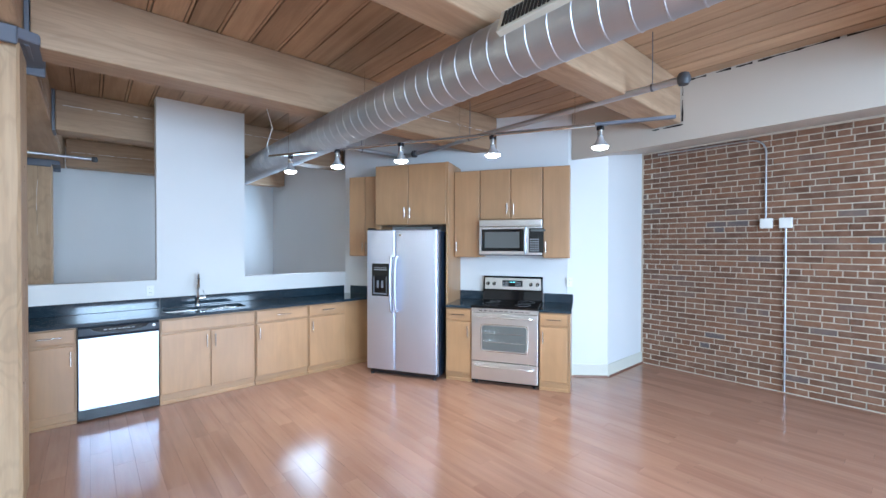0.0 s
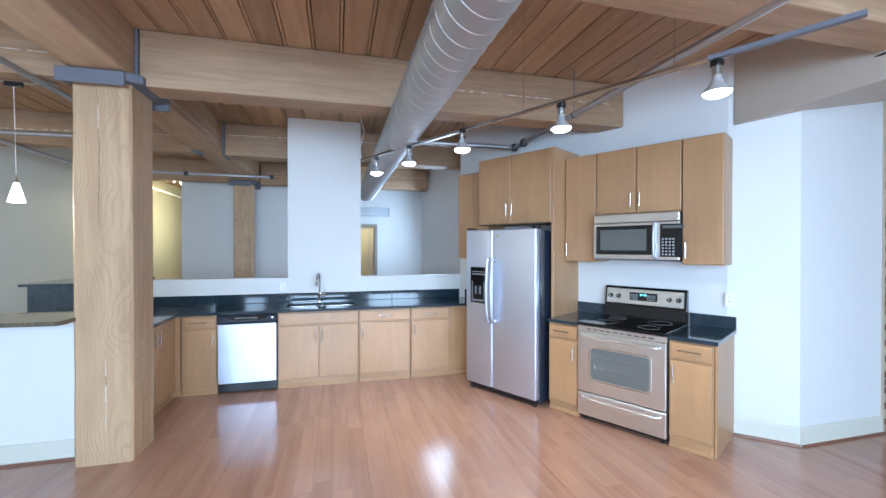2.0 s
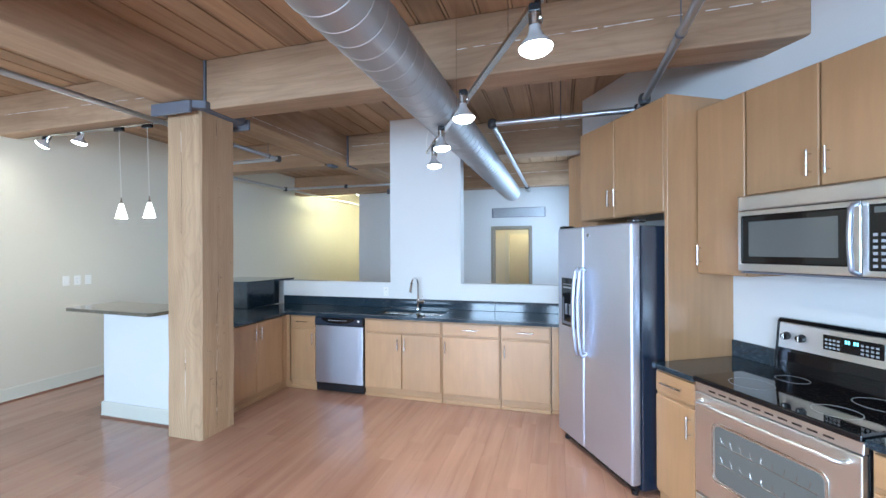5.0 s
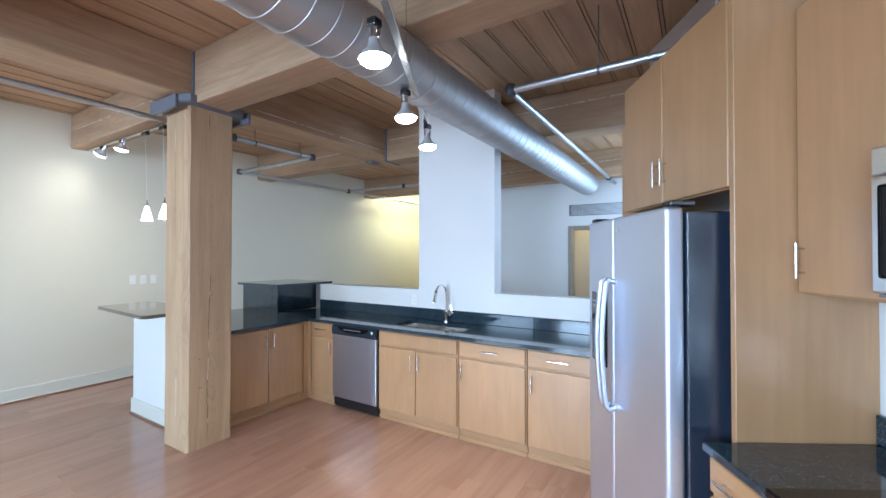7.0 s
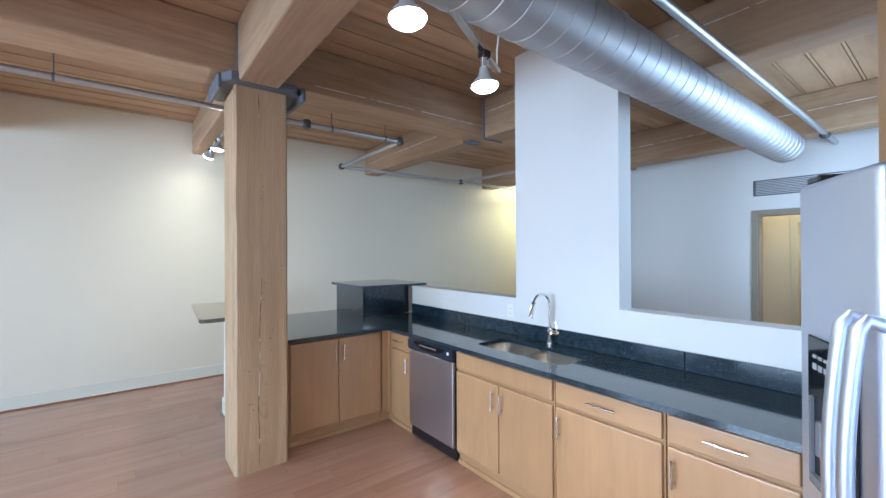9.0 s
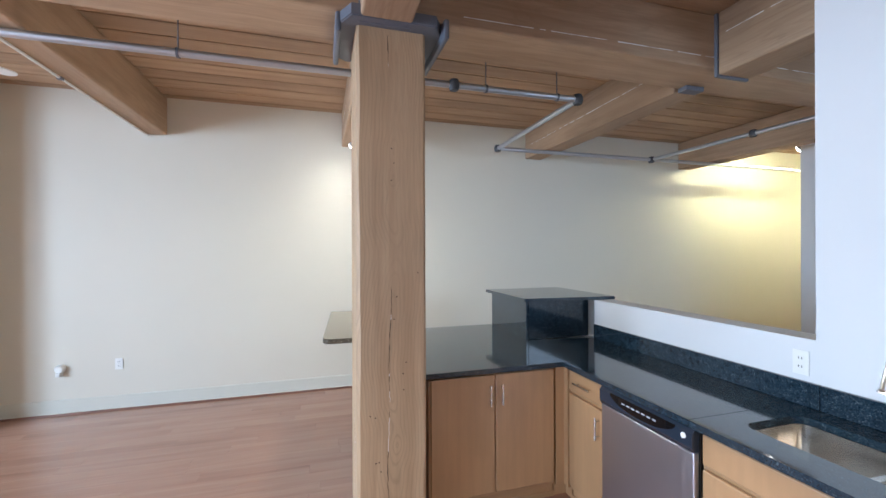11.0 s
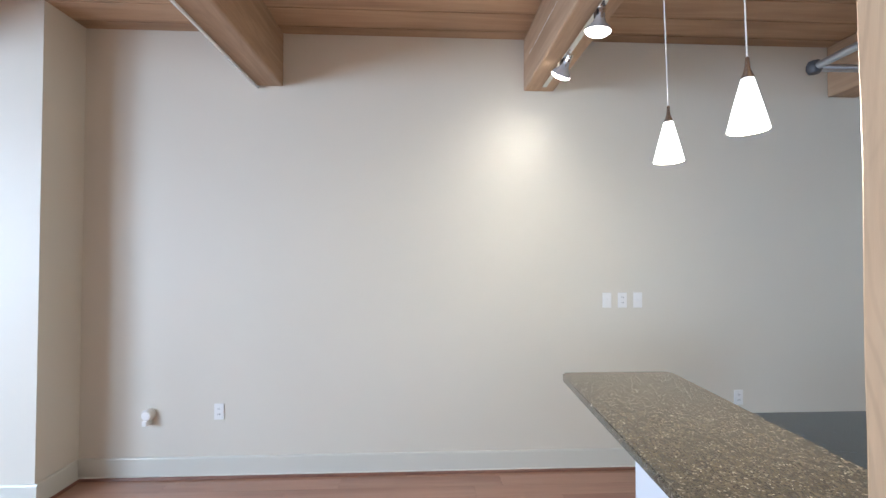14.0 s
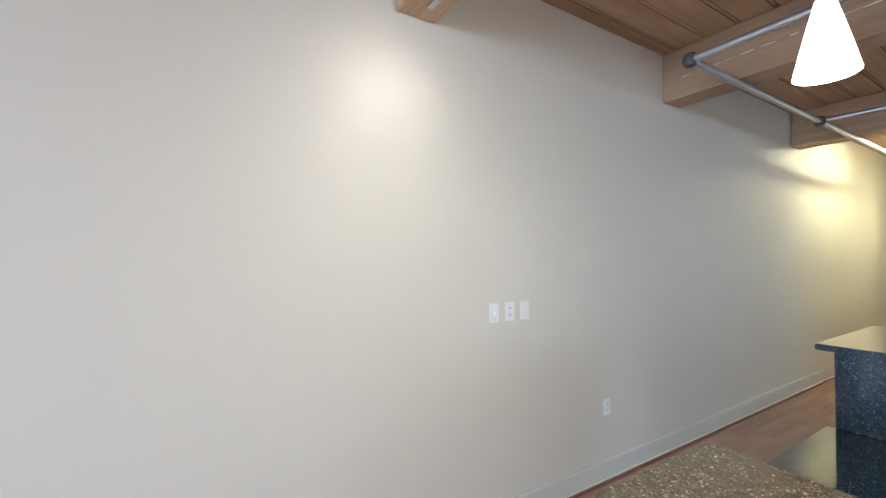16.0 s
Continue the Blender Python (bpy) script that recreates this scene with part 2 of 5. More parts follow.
c = ramp(nt, gi.outputs["Random Per Island"], [(0.0, (0.10, 0.048, 0.026)), (0.35, (0.155, 0.072, 0.037)), (0.7, (0.20, 0.092, 0.046)), (0.94, (0.15, 0.080, 0.050)), (1.0, (0.10, 0.09, 0.09))])
nt.links.new(mix(nt, ramp(nt, noise_node(nt, 9, mapped(nt), 5), [(0.4, (0.0,) * 3), (0.7, (0.4,) * 3)]), c, (0.30, 0.19, 0.13)), b.inputs["Base Color"])
mortar = paint("mortar", (0.50, 0.43, 0.34), 0.9, 0.9)

# ---------------------------------------------------------------- mesh helpers


def put(name, bm, mat, parent=None, label="", kind="", smooth=False, m=None):
    me = bpy.data.meshes.new(name)
    if m is not None:
        bmesh.ops.transform(bm, matrix=m, verts=bm.verts)
    bmesh.ops.recalc_face_normals(bm, faces=bm.faces)
    bm.to_mesh(me)
    bm.free()
    mats = mat if isinstance(mat, (list, tuple)) else [mat]
    for x in mats:
        me.materials.append(x)
    if smooth:
        me.shade_smooth()
        me.set_sharp_from_angle(angle=radians(40))
    ob = new(name, me)
    if parent is not None:
        ob.parent = parent
    return tagged(ob, label, kind=kind)


def thing(name, label, category, m=None, group=""):
    ob = new(name)
    ob.empty_display_size = 0.1
    if m is not None:
        ob.matrix_world = m
    return tagged(ob, label, category, group)


def add_box(bm, a, b, bevel=0.0, segs=1, mat=0):
    """Adds a box from corner a to corner b."""
    lo = [min(p, q) for p, q in zip(a, b)]
    hi = [max(p, q) for p, q in zip(a, b)]
    v = [bm.verts.new((x, y, z)) for z in (lo[2], hi[2]) for y in (lo[1], hi[1]) for x in (lo[0], hi[0])]
    faces = [bm.faces.new([v[i] for i in f]) for f in ((0, 2, 3, 1), (4, 5, 7, 6), (0, 1, 5, 4), (2, 6, 7, 3), (0, 4, 6, 2), (1, 3, 7, 5))]
    for f in faces:
        f.material_index = mat
    if bevel:
        edges = list({e for f in faces for e in f.edges})
        res = bmesh.ops.bevel(bm, geom=edges, offset=bevel, segments=segs, affect="EDGES", profile=0.5)
        for f in res["faces"]:
            f.material_index = mat
    return bm


def box(a, b, bevel=0.0, segs=1):
    return add_box(bmesh.new(), a, b, bevel, segs)


def add_tube(bm, p, q, r, r2=None, segs=16, caps=True, mat=0):
    p, q = Vector(p), Vector(q)
    r2 = r if r2 is None else r2
    rot = (q - p).to_track_quat("Z", "Y").to_matrix()
    rings = []
    for c, rad in ((p, r), (q, r2)):
        rings.append([bm.verts.new(c + rot @ Vector((rad * math.cos(2 * math.pi * i / segs), rad * math.sin(2 * math.pi * i / segs), 0))) for i in range(segs)])
    for i in range(segs):
        j = (i + 1) % segs
        bm.faces.new((rings[0][i], rings[0][j], rings[1][j], rings[1][i])).material_index = mat
    if caps:
        bm.faces.new(rings[0][::-1]).material_index = mat
        bm.faces.new(rings[1]).material_index = mat
    return bm


def tube(p, q, r, r2=None, segs=16, caps=True):
    return add_tube(bmesh.new(), p, q, r, r2, segs, caps)


def lathe(profile, segs=24, centre=(0, 0, 0)):
    """Turns (radius, height) pairs about the z axis."""
    bm = bmesh.new()
    cx, cy, cz = centre
    rings = []
    for r, z in profile:
        rings.append([bm.verts.new((cx + max(r, 1e-4) * math.cos(2 * math.pi * i / segs), cy + max(r, 1e-4) * math.sin(2 * math.pi * i / segs), cz + z)) for i in range(segs)])
    for a, b2 in zip(rings, rings[1:]):
        for i in range(segs):
            j = (i + 1) % segs
            bm.faces.new((a[i], a[j], b2[j], b2[i]))
    return bm


def sweep(points, r, segs=10, caps=True):
    """A round bar along points."""
    bm = bmesh.new()
    pts = [Vector(p) for p in points]
    rings, ref = [], None
    for i, p in enumerate(pts):
        d = (pts[min(i + 1, len(pts) - 1)] - pts[max(i - 1, 0)]).normalized()
        if ref is None:
            ref = d.orthogonal().normalized()
        ref = (ref - d * ref.dot(d)).normalized()
        side = d.cross(ref)
        rad = r[i] if isinstance(r, (list, tuple)) else r
        rings.append([bm.verts.new(p + (ref * math.cos(2 * math.pi * k / segs) + side * math.sin(2 * math.pi * k / segs)) * rad) for k in range(segs)])
    for a, b2 in zip(rings, rings[1:]):
        for i in range(segs):
            j = (i + 1) % segs
            bm.faces.new((a[i], a[j], b2[j], b2[i]))
    if caps:
        bm.faces.new(rings[0][::-1])
        bm.faces.new(rings[-1])
    return bm


def prism(poly, z0, z1, bevel=0.0):
    bm = bmesh.new()
    lo = [bm.verts.new((x, y, z0)) for x, y in poly]
    hi = [bm.verts.new((x, y, z1)) for x, y in poly]
    n = len(poly)
    bm.faces.new(lo[::-1])
    top = bm.faces.new(hi)
    for i in range(n):
        j = (i + 1) % n
        bm.faces.new((lo[i], lo[j], hi[j], hi[i]))
    if bevel:
        bmesh.ops.bevel(bm, geom=[e for e in bm.edges if len({round(v.co.z, 4) for v in e.verts}) == 1], offset=bevel, segments=2, affect="EDGES")
    return bm


def arc(cx, cy, r, a0, a1, n=6):
    return [(cx + r * math.cos(radians(a0 + (a1 - a0) * i / n)), cy + r * math.sin(radians(a0 + (a1 - a0) * i / n))) for i in range(n + 1)]


# ---------------------------------------------------------------- plan
CEIL = 3.26
SINK_Y = 6.20            # face of the low wall behind the sink
LEFT_X = -2.46           # long cream wall
BRICK_X = 6.40
WALL_T = 0.16
HALF_Z = 1.215
NORTH = 10.0
ANGLE = Matrix.Translation((5.329, 3.077, 0)) @ pose(0, 0, 0, 0, 0, -60)
SINK = Matrix.Translation((0, SINK_Y, 0))


def K(u, w, z=0.0):
    """A place by the angled wall: u along it, w out from it."""
    return ANGLE @ Vector((u, -w, z))


def wall(name, bm, mat, m=None):
    return put(name, bm, mat, kind="structure", m=m)


# floor boards in one sheet over a dark bed
wall("subfloor", box((-3.2, -3.2, -0.12), (7.0, 14.5, -0.012)), dark_gap)
bm = bmesh.new()
W = 0.127
row, x = 0, -2.9
while x < 6.9:
    y = -3.1 + random.uniform(-1.2, 0)
    while y < 14.2:
        ln = random.uniform(1.0, 1.3)
        y1 = min(y + ln, 14.3)
        xa, xb, ya, yb, c = x + 0.0002, x + W - 0.0002, y + 0.0002, y1 - 0.0002, 0.0006
        lo = [bm.verts.new(p) for p in ((xa, ya  , -0.0008), (xb, ya  , -0.0008), (xb, yb  , -0.0008), (xa, yb  , -0.0008))]
        hi = [bm.verts.new(p) for p in ((xa + c, ya + c, 0), (xb - c, ya + c, 0), (xb - c, yb - c, 0), (xa + c, yb - c, 0))]
        bm.faces.new(hi)
        for i in range(4):
            j = (i + 1) % 4
            bm.faces.new((lo[i], lo[j], hi[j], hi[i]))
        y = y1
    x += W
put("floor", bm, floor_wood, kind="structure")

# ceiling of boards that run away from the windows
bm = bmesh.new()
x = -3.0
while x < 7.0:
    w = 0.222
    add_box(bm, (x + 0.004, -3.1, CEIL), (x + w - 0.030, 14.3, CEIL + 0.05))
    add_box(bm, (x + w - 0.023, -3.1, CEIL + 0.004), (x + w - 0.004, 14.3, CEIL + 0.05))
    x += w
put("ceiling", bm, ceiling_wood, kind="structure")
wall("ceiling_deck", box((-3.2, -3.2, CEIL + 0.051), (7.0, 14.5, CEIL + 0.2)), dark_gap)

# walls
wall("wall_west", box((LEFT_X - 0.2, 1.04, 0), (LEFT_X, 14.3, CEIL)), cream_paint)
wall("wall_west_pier", box((LEFT_X - 0.2, -0.03, 0), (-2.13, 1.04, CEIL)), cream_paint)
wall("wall_west_brick", box((LEFT_X - 0.2, SOUTH, 0), (-2.42, -0.03, CEIL)), mortar)
wall("wall_east_brick", box((BRICK_X + 0.0, SOUTH, 0), (BRICK_X + 0.25, 3.12, CEIL)), mortar)
angle_poly = [tuple(K(-3.60, 0)[:2]), tuple(K(-0.44, 0)[:2]), (5.46, 3.12), (BRICK_X + 0.25, 3.12), (BRICK_X + 0.25, 3.3), (5.6, 3.35), tuple(K(-0.3, -0.25)[:2]), tuple(K(-3.6, -0.25)[:2])]
wall("wall_range", prism(angle_poly, 0, CEIL), wall_paint)
wall("wall_bedroom_east", box((3.75, 5.9, 0), (3.95, NORTH + 0.2, CEIL)), wall_paint)
# low wall with its pier
bm = box((-0.36, SINK_Y, 0), (3.75, SINK_Y + WALL_T, HALF_Z))
wall("wall_sink", bm, wall_paint)
wall("wall_pier", box((1.225, SINK_Y, HALF_Z), (2.14, SINK_Y + WALL_T, CEIL)), wall_paint)
# far wall with a doorway
DX0, DX1, DZ = 1.925, 2.665, 2.06
bm = box((-1.22, NORTH, 0), (DX0, NORTH + 0.15, CEIL))
add_box(bm, (DX1, NORTH, 0), (3.75, NORTH + 0.15, CEIL))
add_box(bm, (DX0, NORTH, DZ), (DX1, NORTH + 0.15, CEIL))
wall("wall_north", bm, wall_paint)
wall("wall_corridor", box((-1.22, NORTH + 0.15, 0), (-1.07, 14.3, CEIL)), wall_paint)
wall("wall_far", box((-2.6, 14.1, 0), (4.0, 14.3, CEIL)), cream_paint)
bm = box((-1.07, 11.3, 0), (2.08, 11.42, CEIL))
add_box(bm, (2.62, 11.3, 0), (3.75, 11.42, CEIL))
add_box(bm, (2.08, 11.3, 2.0), (2.62, 11.42, CEIL))
wall("wall_hall", bm, cream_paint)
wall("wall_closet", box((1.4, 12.2, 0), (3.9, 12.35, CEIL)), cream_paint)
wall("wall_far_east", box((3.75, NORTH + 0.2, 0), (3.95, 14.3, CEIL)), cream_paint)

# window wall behind
bm = bmesh.new()
xs = [-2.66] + [v for wx, ww, _w in WINDOWS for v in (wx - ww / 2, wx + ww / 2)] + [BRICK_X + 0.25]
for a, b2 in zip(xs[::2], xs[1::2]):
    add_box(bm, (a, SOUTH - 0.3, 0), (b2, SOUTH, CEIL))
for wx, ww, _w in WINDOWS:
    add_box(bm, (wx - ww / 2, SOUTH - 0.3, 0), (wx + ww / 2, SOUTH, 0.7))
    add_box(bm, (wx - ww / 2, SOUTH - 0.3, 2.8), (wx + ww / 2, SOUTH, CEIL))
wall("wall_south", bm, cream_paint)
for wx, ww, _w in WINDOWS:
    win = thing("window_1", "", "", pose(wx, SOUTH - 0.12, 0.7))
    win["kind"] = "structure"
    h, bm = 2.1, bmesh.new()
    for xa in (-ww / 2, -0.03, ww / 2 - 0.06):
        add_box(bm, (xa, -0.03, 0), (xa + 0.06, 0.03, h), 0.004)
    for za in (0, h / 2 - 0.025, h - 0.05):
        add_box(bm, (-ww / 2 + 0.06, -0.028, za), (-0.03, 0.028, za + 0.05))
        add_box(bm, (0.03, -0.028, za), (ww / 2 - 0.06, 0.028, za + 0.05))
    put("window_frame", bm, trim_paint, win)

# soffit over the brick
bm = bmesh.new()
prof = [(5.13, CEIL), (5.13, 2.655), (BRICK_X + 0.01, 2.87), (BRICK_X + 0.01, CEIL)]
ends = []
for y in (SOUTH, 3.42):
    ends.append([bm.verts.new((px, y if px < 6 else min(y, 3.1), pz)) for px, pz in prof])
for i in range(4):
    j = (i + 1) % 4
    bm.faces.new((ends[0][i], ends[0][j], ends[1][j], ends[1][i]))
bm.faces.new(ends[0])
bm.faces.new(ends[1][::-1])
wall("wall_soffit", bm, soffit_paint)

# baseboards
BH = 0.15


def board(name, p, q, out, mat=trim_paint):
    """A skirting board from p to q, whose face stands out on the side of out."""
    p, q, o = Vector((*p, 0)), Vector((*q, 0)), Vector((*out, 0)).normalized()
    bm = bmesh.new()
    prof2 = [(0.0, 0.0), (0.022, 0.0), (0.022, 0.018), (0.014, 0.024), (0.014, BH - 0.01), (0.009, BH), (0.0, BH)]
    rows = [[bm.verts.new(e + o * a + Vector((0, 0, h))) for a, h in prof2] for e in (p, q)]
    n = len(prof2)
    for i in range(n):
        j = (i + 1) % n
        bm.faces.new((rows[0][i], rows[0][j], rows[1][j], rows[1][i]))
    bm.faces.new(rows[0])
    bm.faces.new(rows[1][::-1])
    base = put(name, bm, mat, kind="structure")
    bm = bmesh.new()
    prof3 = [(0.0225, 0.001), (0.036, 0.001), (0.034, 0.009), (0.029, 0.016), (0.0225, 0.0175)]
    rows = [[bm.verts.new(e + o * a + Vector((0, 0, h))) for a, h in prof3] for e in (p, q)]
    for i in range(5):
        j = (i + 1) % 5
        bm.faces.new((rows[0][i], rows[0][j], rows[1][j], rows[1][i]))
    bm.faces.new(rows[0])
    bm.faces.new(rows[1][::-1])
    put("shoe_moulding", bm, shoe_wood, base)
    return base


board("baseboard", (LEFT_X + 0.001, 1.04), (LEFT_X + 0.001, 14.1), (1, 0))
board("baseboard", (LEFT_X + 0.024, 1.041), (-2.13, 1.041), (0, 1))
board("baseboard", (-2.129, -0.03), (-2.129, 1.064), (1, 0))
board("baseboard", tuple(K(-0.386, 0.001)[:2]), tuple(K(-0.44, 0.001)[:2]), (-0.866, -0.5))
board("baseboard", tuple(K(-0.44, 0.001)[:2]), (5.462, 3.118), (-0.78, -0.63))
board("baseboard", (5.455, 3.119), (BRICK_X, 3.119), (0, -1))
board("baseboard", (-1.2, NORTH - 0.001), (2.05, NORTH - 0.001), (0, -1))

# ---------------------------------------------------------------- timber frame
BEAM_Z = 2.85


def timber(name, a, b2, mat, label, nick=0.012):
    t = thing(name, label, "beam" if "beam" in name or "girder" in name else "column")
    bm = box(a, b2, nick, 2)
    axis = max(range(3), key=lambda k: abs(a[k] - b2[k]))
    put("timber", bm, mat, t)
    return t


GX0, GX1 = -0.01, 0.36
for y0, y1 in ((-0.02, 0.23), (2.24, 2.46), (4.26, 4.49), (6.68, 6.92), (9.30, 9.54)):
    xr = 5.125 if y0 < 3 else (4.66 if y0 < 5 else 3.74)
    x0 = LEFT_X if y0 > 1.1 else (-2.125 if y0 > -1 else LEFT_X)
    timber("ceiling_beam", (x0 + 0.003, y0, BEAM_Z + 0.01), (GX0 - 0.004, y1, CEIL - 0.002), timber_x, "rough-sawn brown timber beam from the girder to the cream wall")
    timber("ceiling_beam", (GX1 + 0.03, y0 - 0.04, BEAM_Z - 0.02), (xr, y1, CEIL - 0.002), timber_x, "thick sanded timber beam under the board ceiling of the kitchen")
for y0, y1 in ((SOUTH, 4.345), (4.355, 9.41), (9.42, 14.0)):
    timber("girder", (GX0, y0 + 0.002, BEAM_Z + 0.04), (GX1, y1, CEIL - 0.002), timber_y, "heavy brown timber girder on square columns")


def column(x0, y0, s, top):
    c = thing("column", "square rough timber column with long drying cracks", "column")
    bm = bmesh.new()
    n, segs = 26, 5
    prev = None
    for i in range(n + 1):
        z = top * i / n
        ring = []
        for k, (cx, cy) in enumerate(((0, 0), (s, 0), (s, s), (0, s))):
            ch = 0.016 + 0.008 * noise.noise(Vector((k * 3.1, z * 2.2, x0)))
            d = [(1, 0), (0, 1), (-1, 0), (0, -1)][k]
            e = [(0, 1), (-1, 0), (0, -1), (1, 0)][k]
            ring.append(bm.verts.new((x0 + cx + e[0] * ch, y0 + cy + e[1] * ch, z)))
            ring.append(bm.verts.new((x0 + cx + d[0] * ch, y0 + cy + d[1] * ch, z)))
        if prev:
            for a in range(8):
                b3 = (a + 1) % 8
                bm.faces.new((prev[a], prev[b3], ring[b3], ring[a]))
        else:
            bm.faces.new(ring[::-1])
        prev = ring
    bm.faces.new(prev)
    put("shaft", bm, timber_z, c)
    cx, cy = x0 + s / 2, y0 + s / 2
    h = 0.064
    bm = prism([(x0 - 0.08, y0 - 0.03), (x0 - 0.03, y0 - 0.09), (x0 + s - 0.02, y0 - 0.09), (x0 + s + 0.09, y0 - 0.03), (x0 + s + 0.09, y0 + s + 0.04), (x0 + s - 0.02, y0 + s + 0.10), (x0 - 0.03, y0 + s + 0.10), (x0 - 0.08, y0 + s + 0.04)], top, top + h, 0.006)
    for ya, yb, xe2 in ((y0 - 0.105, y0 - 0.075, 0.0), (y0 + s + 0.085, y0 + s + 0.115, 0.085)):
        add_box(bm, (x0 - 0.05, ya, top - 0.045), (x0 + s + xe2, yb, top + h - 0.004), 0.010, 2)
    put("cap_plate", bm, iron, c, "grey painted iron cap under the girder")
    # drying cracks, filled here and there with pale plaster
    rs = random.Random(int(y0 * 10))
    for face, off, za, zb in ((0, 0.165, 0.04, 0.78), (0, 0.175, 0.82, 1.45), (0, 0.17, 2.62, 2.82), (1, 0.20, 0.25, 0.80), (1, 0.17, 1.75, 2.80)):
        bm = bmesh.new()
        z, w, filled = za, off, True
        pts = []
        while z < zb:
            pts.append((w, z, 0.0006 + 0.0020 * rs.random() * math.sin(math.pi * min(1.0, (z - za) / (zb - za)))))
            z += rs.uniform(0.012, 0.035)
            w += rs.uniform(-0.0028, 0.0028)
        for (w1, z1, h1), (w2, z2, h2) in zip(pts, pts[1:]):
            if face == 0:
                q = [(x0 + s + 0.0008, y0 + w1 - h1, z1), (x0 + s + 0.0008, y0 + w1 + h1, z1), (x0 + s + 0.0008, y0 + w2 + h2, z2), (x0 + s + 0.0008, y0 + w2 - h2, z2)]
            else:
                q = [(x0 + w1 - h1, y0 - 0.0008, z1), (x0 + w1 + h1, y0 - 0.0008, z1), (x0 + w2 + h2, y0 - 0.0008, z2), (x0 + w2 - h2, y0 - 0.0008, z2)]
            f = bm.faces.new([bm.verts.new(v) for v in q])
            filled = rs.random() < 0.45 if rs.random() < 0.3 else filled
            f.material_index = int(filled)
        put("crack", bm, [dark_gap, plastic_white], c, "long drying crack with pale filler")
    bm = bmesh.new()
    for k in range(14):
        yy, zz = y0 + rs.uniform(0.04, s - 0.04), rs.uniform(0.2, 2.7)
        add_tube(bm, (x0 + s - 0.002, yy, zz), (x0 + s + 0.0012, yy, zz), 0.0035, segs=7)
    put("nail_hole", bm, dark_gap, c)
    return c


column(-0.03, 4.203, 0.376, BEAM_Z - 0.025)
column(-0.10, 9.28, 0.33, BEAM_Z - 0.025)

# ---------------------------------------------------------------- cabinets


def pull(parent, x, y, z, length, upright=True, label="brushed nickel bar handle"):
    """A bar pull on two posts; y is the door's face, the bar stands out to -y."""
    bm = bmesh.new()
    h, out = length / 2, 0.030
    d = Vector((0, 0, 1)) if upright else Vector((1, 0, 0))
    c = Vector((x, y - out, z))
    add_tube(bm, c - d * h, c + d * h, 0.006, segs=12)
    for s in (-0.68, 0.68):
        add_tube(bm, c + d * h * s, c + d * h * s + Vector((0, out, 0)), 0.0045, segs=8)
    put("handle", bm, nickel, parent, label, smooth=True)


def front(parent, name, x0, x1, z0, z1, y, mat=maple, handle=None, t=0.019):
    g = 0.0024
    d = put(name, box((x0 + g, y - t, z0 + g), (x1 - g, y, z1 - g), 0.007, 3), mat, parent)
    if handle:
        kind, hx, hz, ln = handle
        pull(d, hx, y - t, hz, ln, kind == "v")
    return d


def cabinet(name, m, x0, x1, depth, z0, z1, fronts, label, toe=0.0, category="cabinet", body_top=None):
    """fronts: (part, x0, x1, z0, z1, handle or None). The face looks to -y."""
    cab = thing(name, label, category, m)
    t = 0.018
    bm = box((x0 + 0.0015, -depth + 0.0015, z0 + toe), (x1 - 0.0015, -0.002, body_top or z1))
    if body_top:
        add_box(bm, (x0 + 0.0015, -depth + 0.0015, body_top + 0.001), (x1 - 0.0015, -depth + 0.02, z1))
    put("body", bm, maple, cab)
    if toe:
        bm = box((x0 + 0.0015, -depth + 0.02, z0), (x1 - 0.0015, -depth + 0.04, z0 + toe - 0.001))
        add_box(bm, (x0 + 0.0015, -depth + 0.004, z0 + 0.001), (x1 - 0.0015, -depth + 0.019, z0 + 0.035), 0.003)
        put("toe_board", bm, maple_h, cab, "pale maple plinth board at the floor")
    for f in fronts:
        front(cab, f[0], f[1], f[2], f[3], f[4], -depth, maple_h if f[0] == "drawer" else maple, f[5])
    return cab


BASE_D, TOP = 0.62, 0.87


def base_unit(m, x0, x1, kind, side="left", ln=0.13, label=None):
    """kind: 'drawer' a drawer over one door, 'sink' a blank rail over two doors, 'doors' two tall doors."""
    mid, w = (x0 + x1) / 2, x1 - x0
    e = 0.008
    fr = []
    if kind == "drawer":
        hx = x0 + 0.04 if side == "left" else x1 - 0.04
        fr = [("drawer", x0 + e, x1 - e, 0.725, TOP - 0.012, ("h", mid, 0.795, min(ln + 0.03, w - 0.12))), ("door", x0 + e, x1 - e, 0.105, 0.71, ("v", hx, 0.60, ln))]
    elif kind == "sink":
        fr = [("false_front", x0 + e, x1 - e, 0.725, TOP - 0.012, None), ("door", x0 + e, mid - 0.002, 0.105, 0.71, ("v", mid - 0.04, 0.60, ln)), ("door", mid + 0.002, x1 - e, 0.105, 0.71, ("v", mid + 0.04, 0.60, ln))]
    elif kind == "doors":
        fr = [("door", x0 + e, mid - 0.002, 0.105, TOP - 0.015, ("v", mid - 0.04, 0.73, ln)), ("door", mid + 0.002, x1 - e, 0.105, TOP - 0.015, ("v", mid + 0.04, 0.73, ln))]
    return cabinet("base_cabinet", m, x0, x1, BASE_D, 0.0, TOP, fr, label or "honey maple base cabinet under the granite worktop", 0.085, body_top=0.70 if kind == "sink" else None)


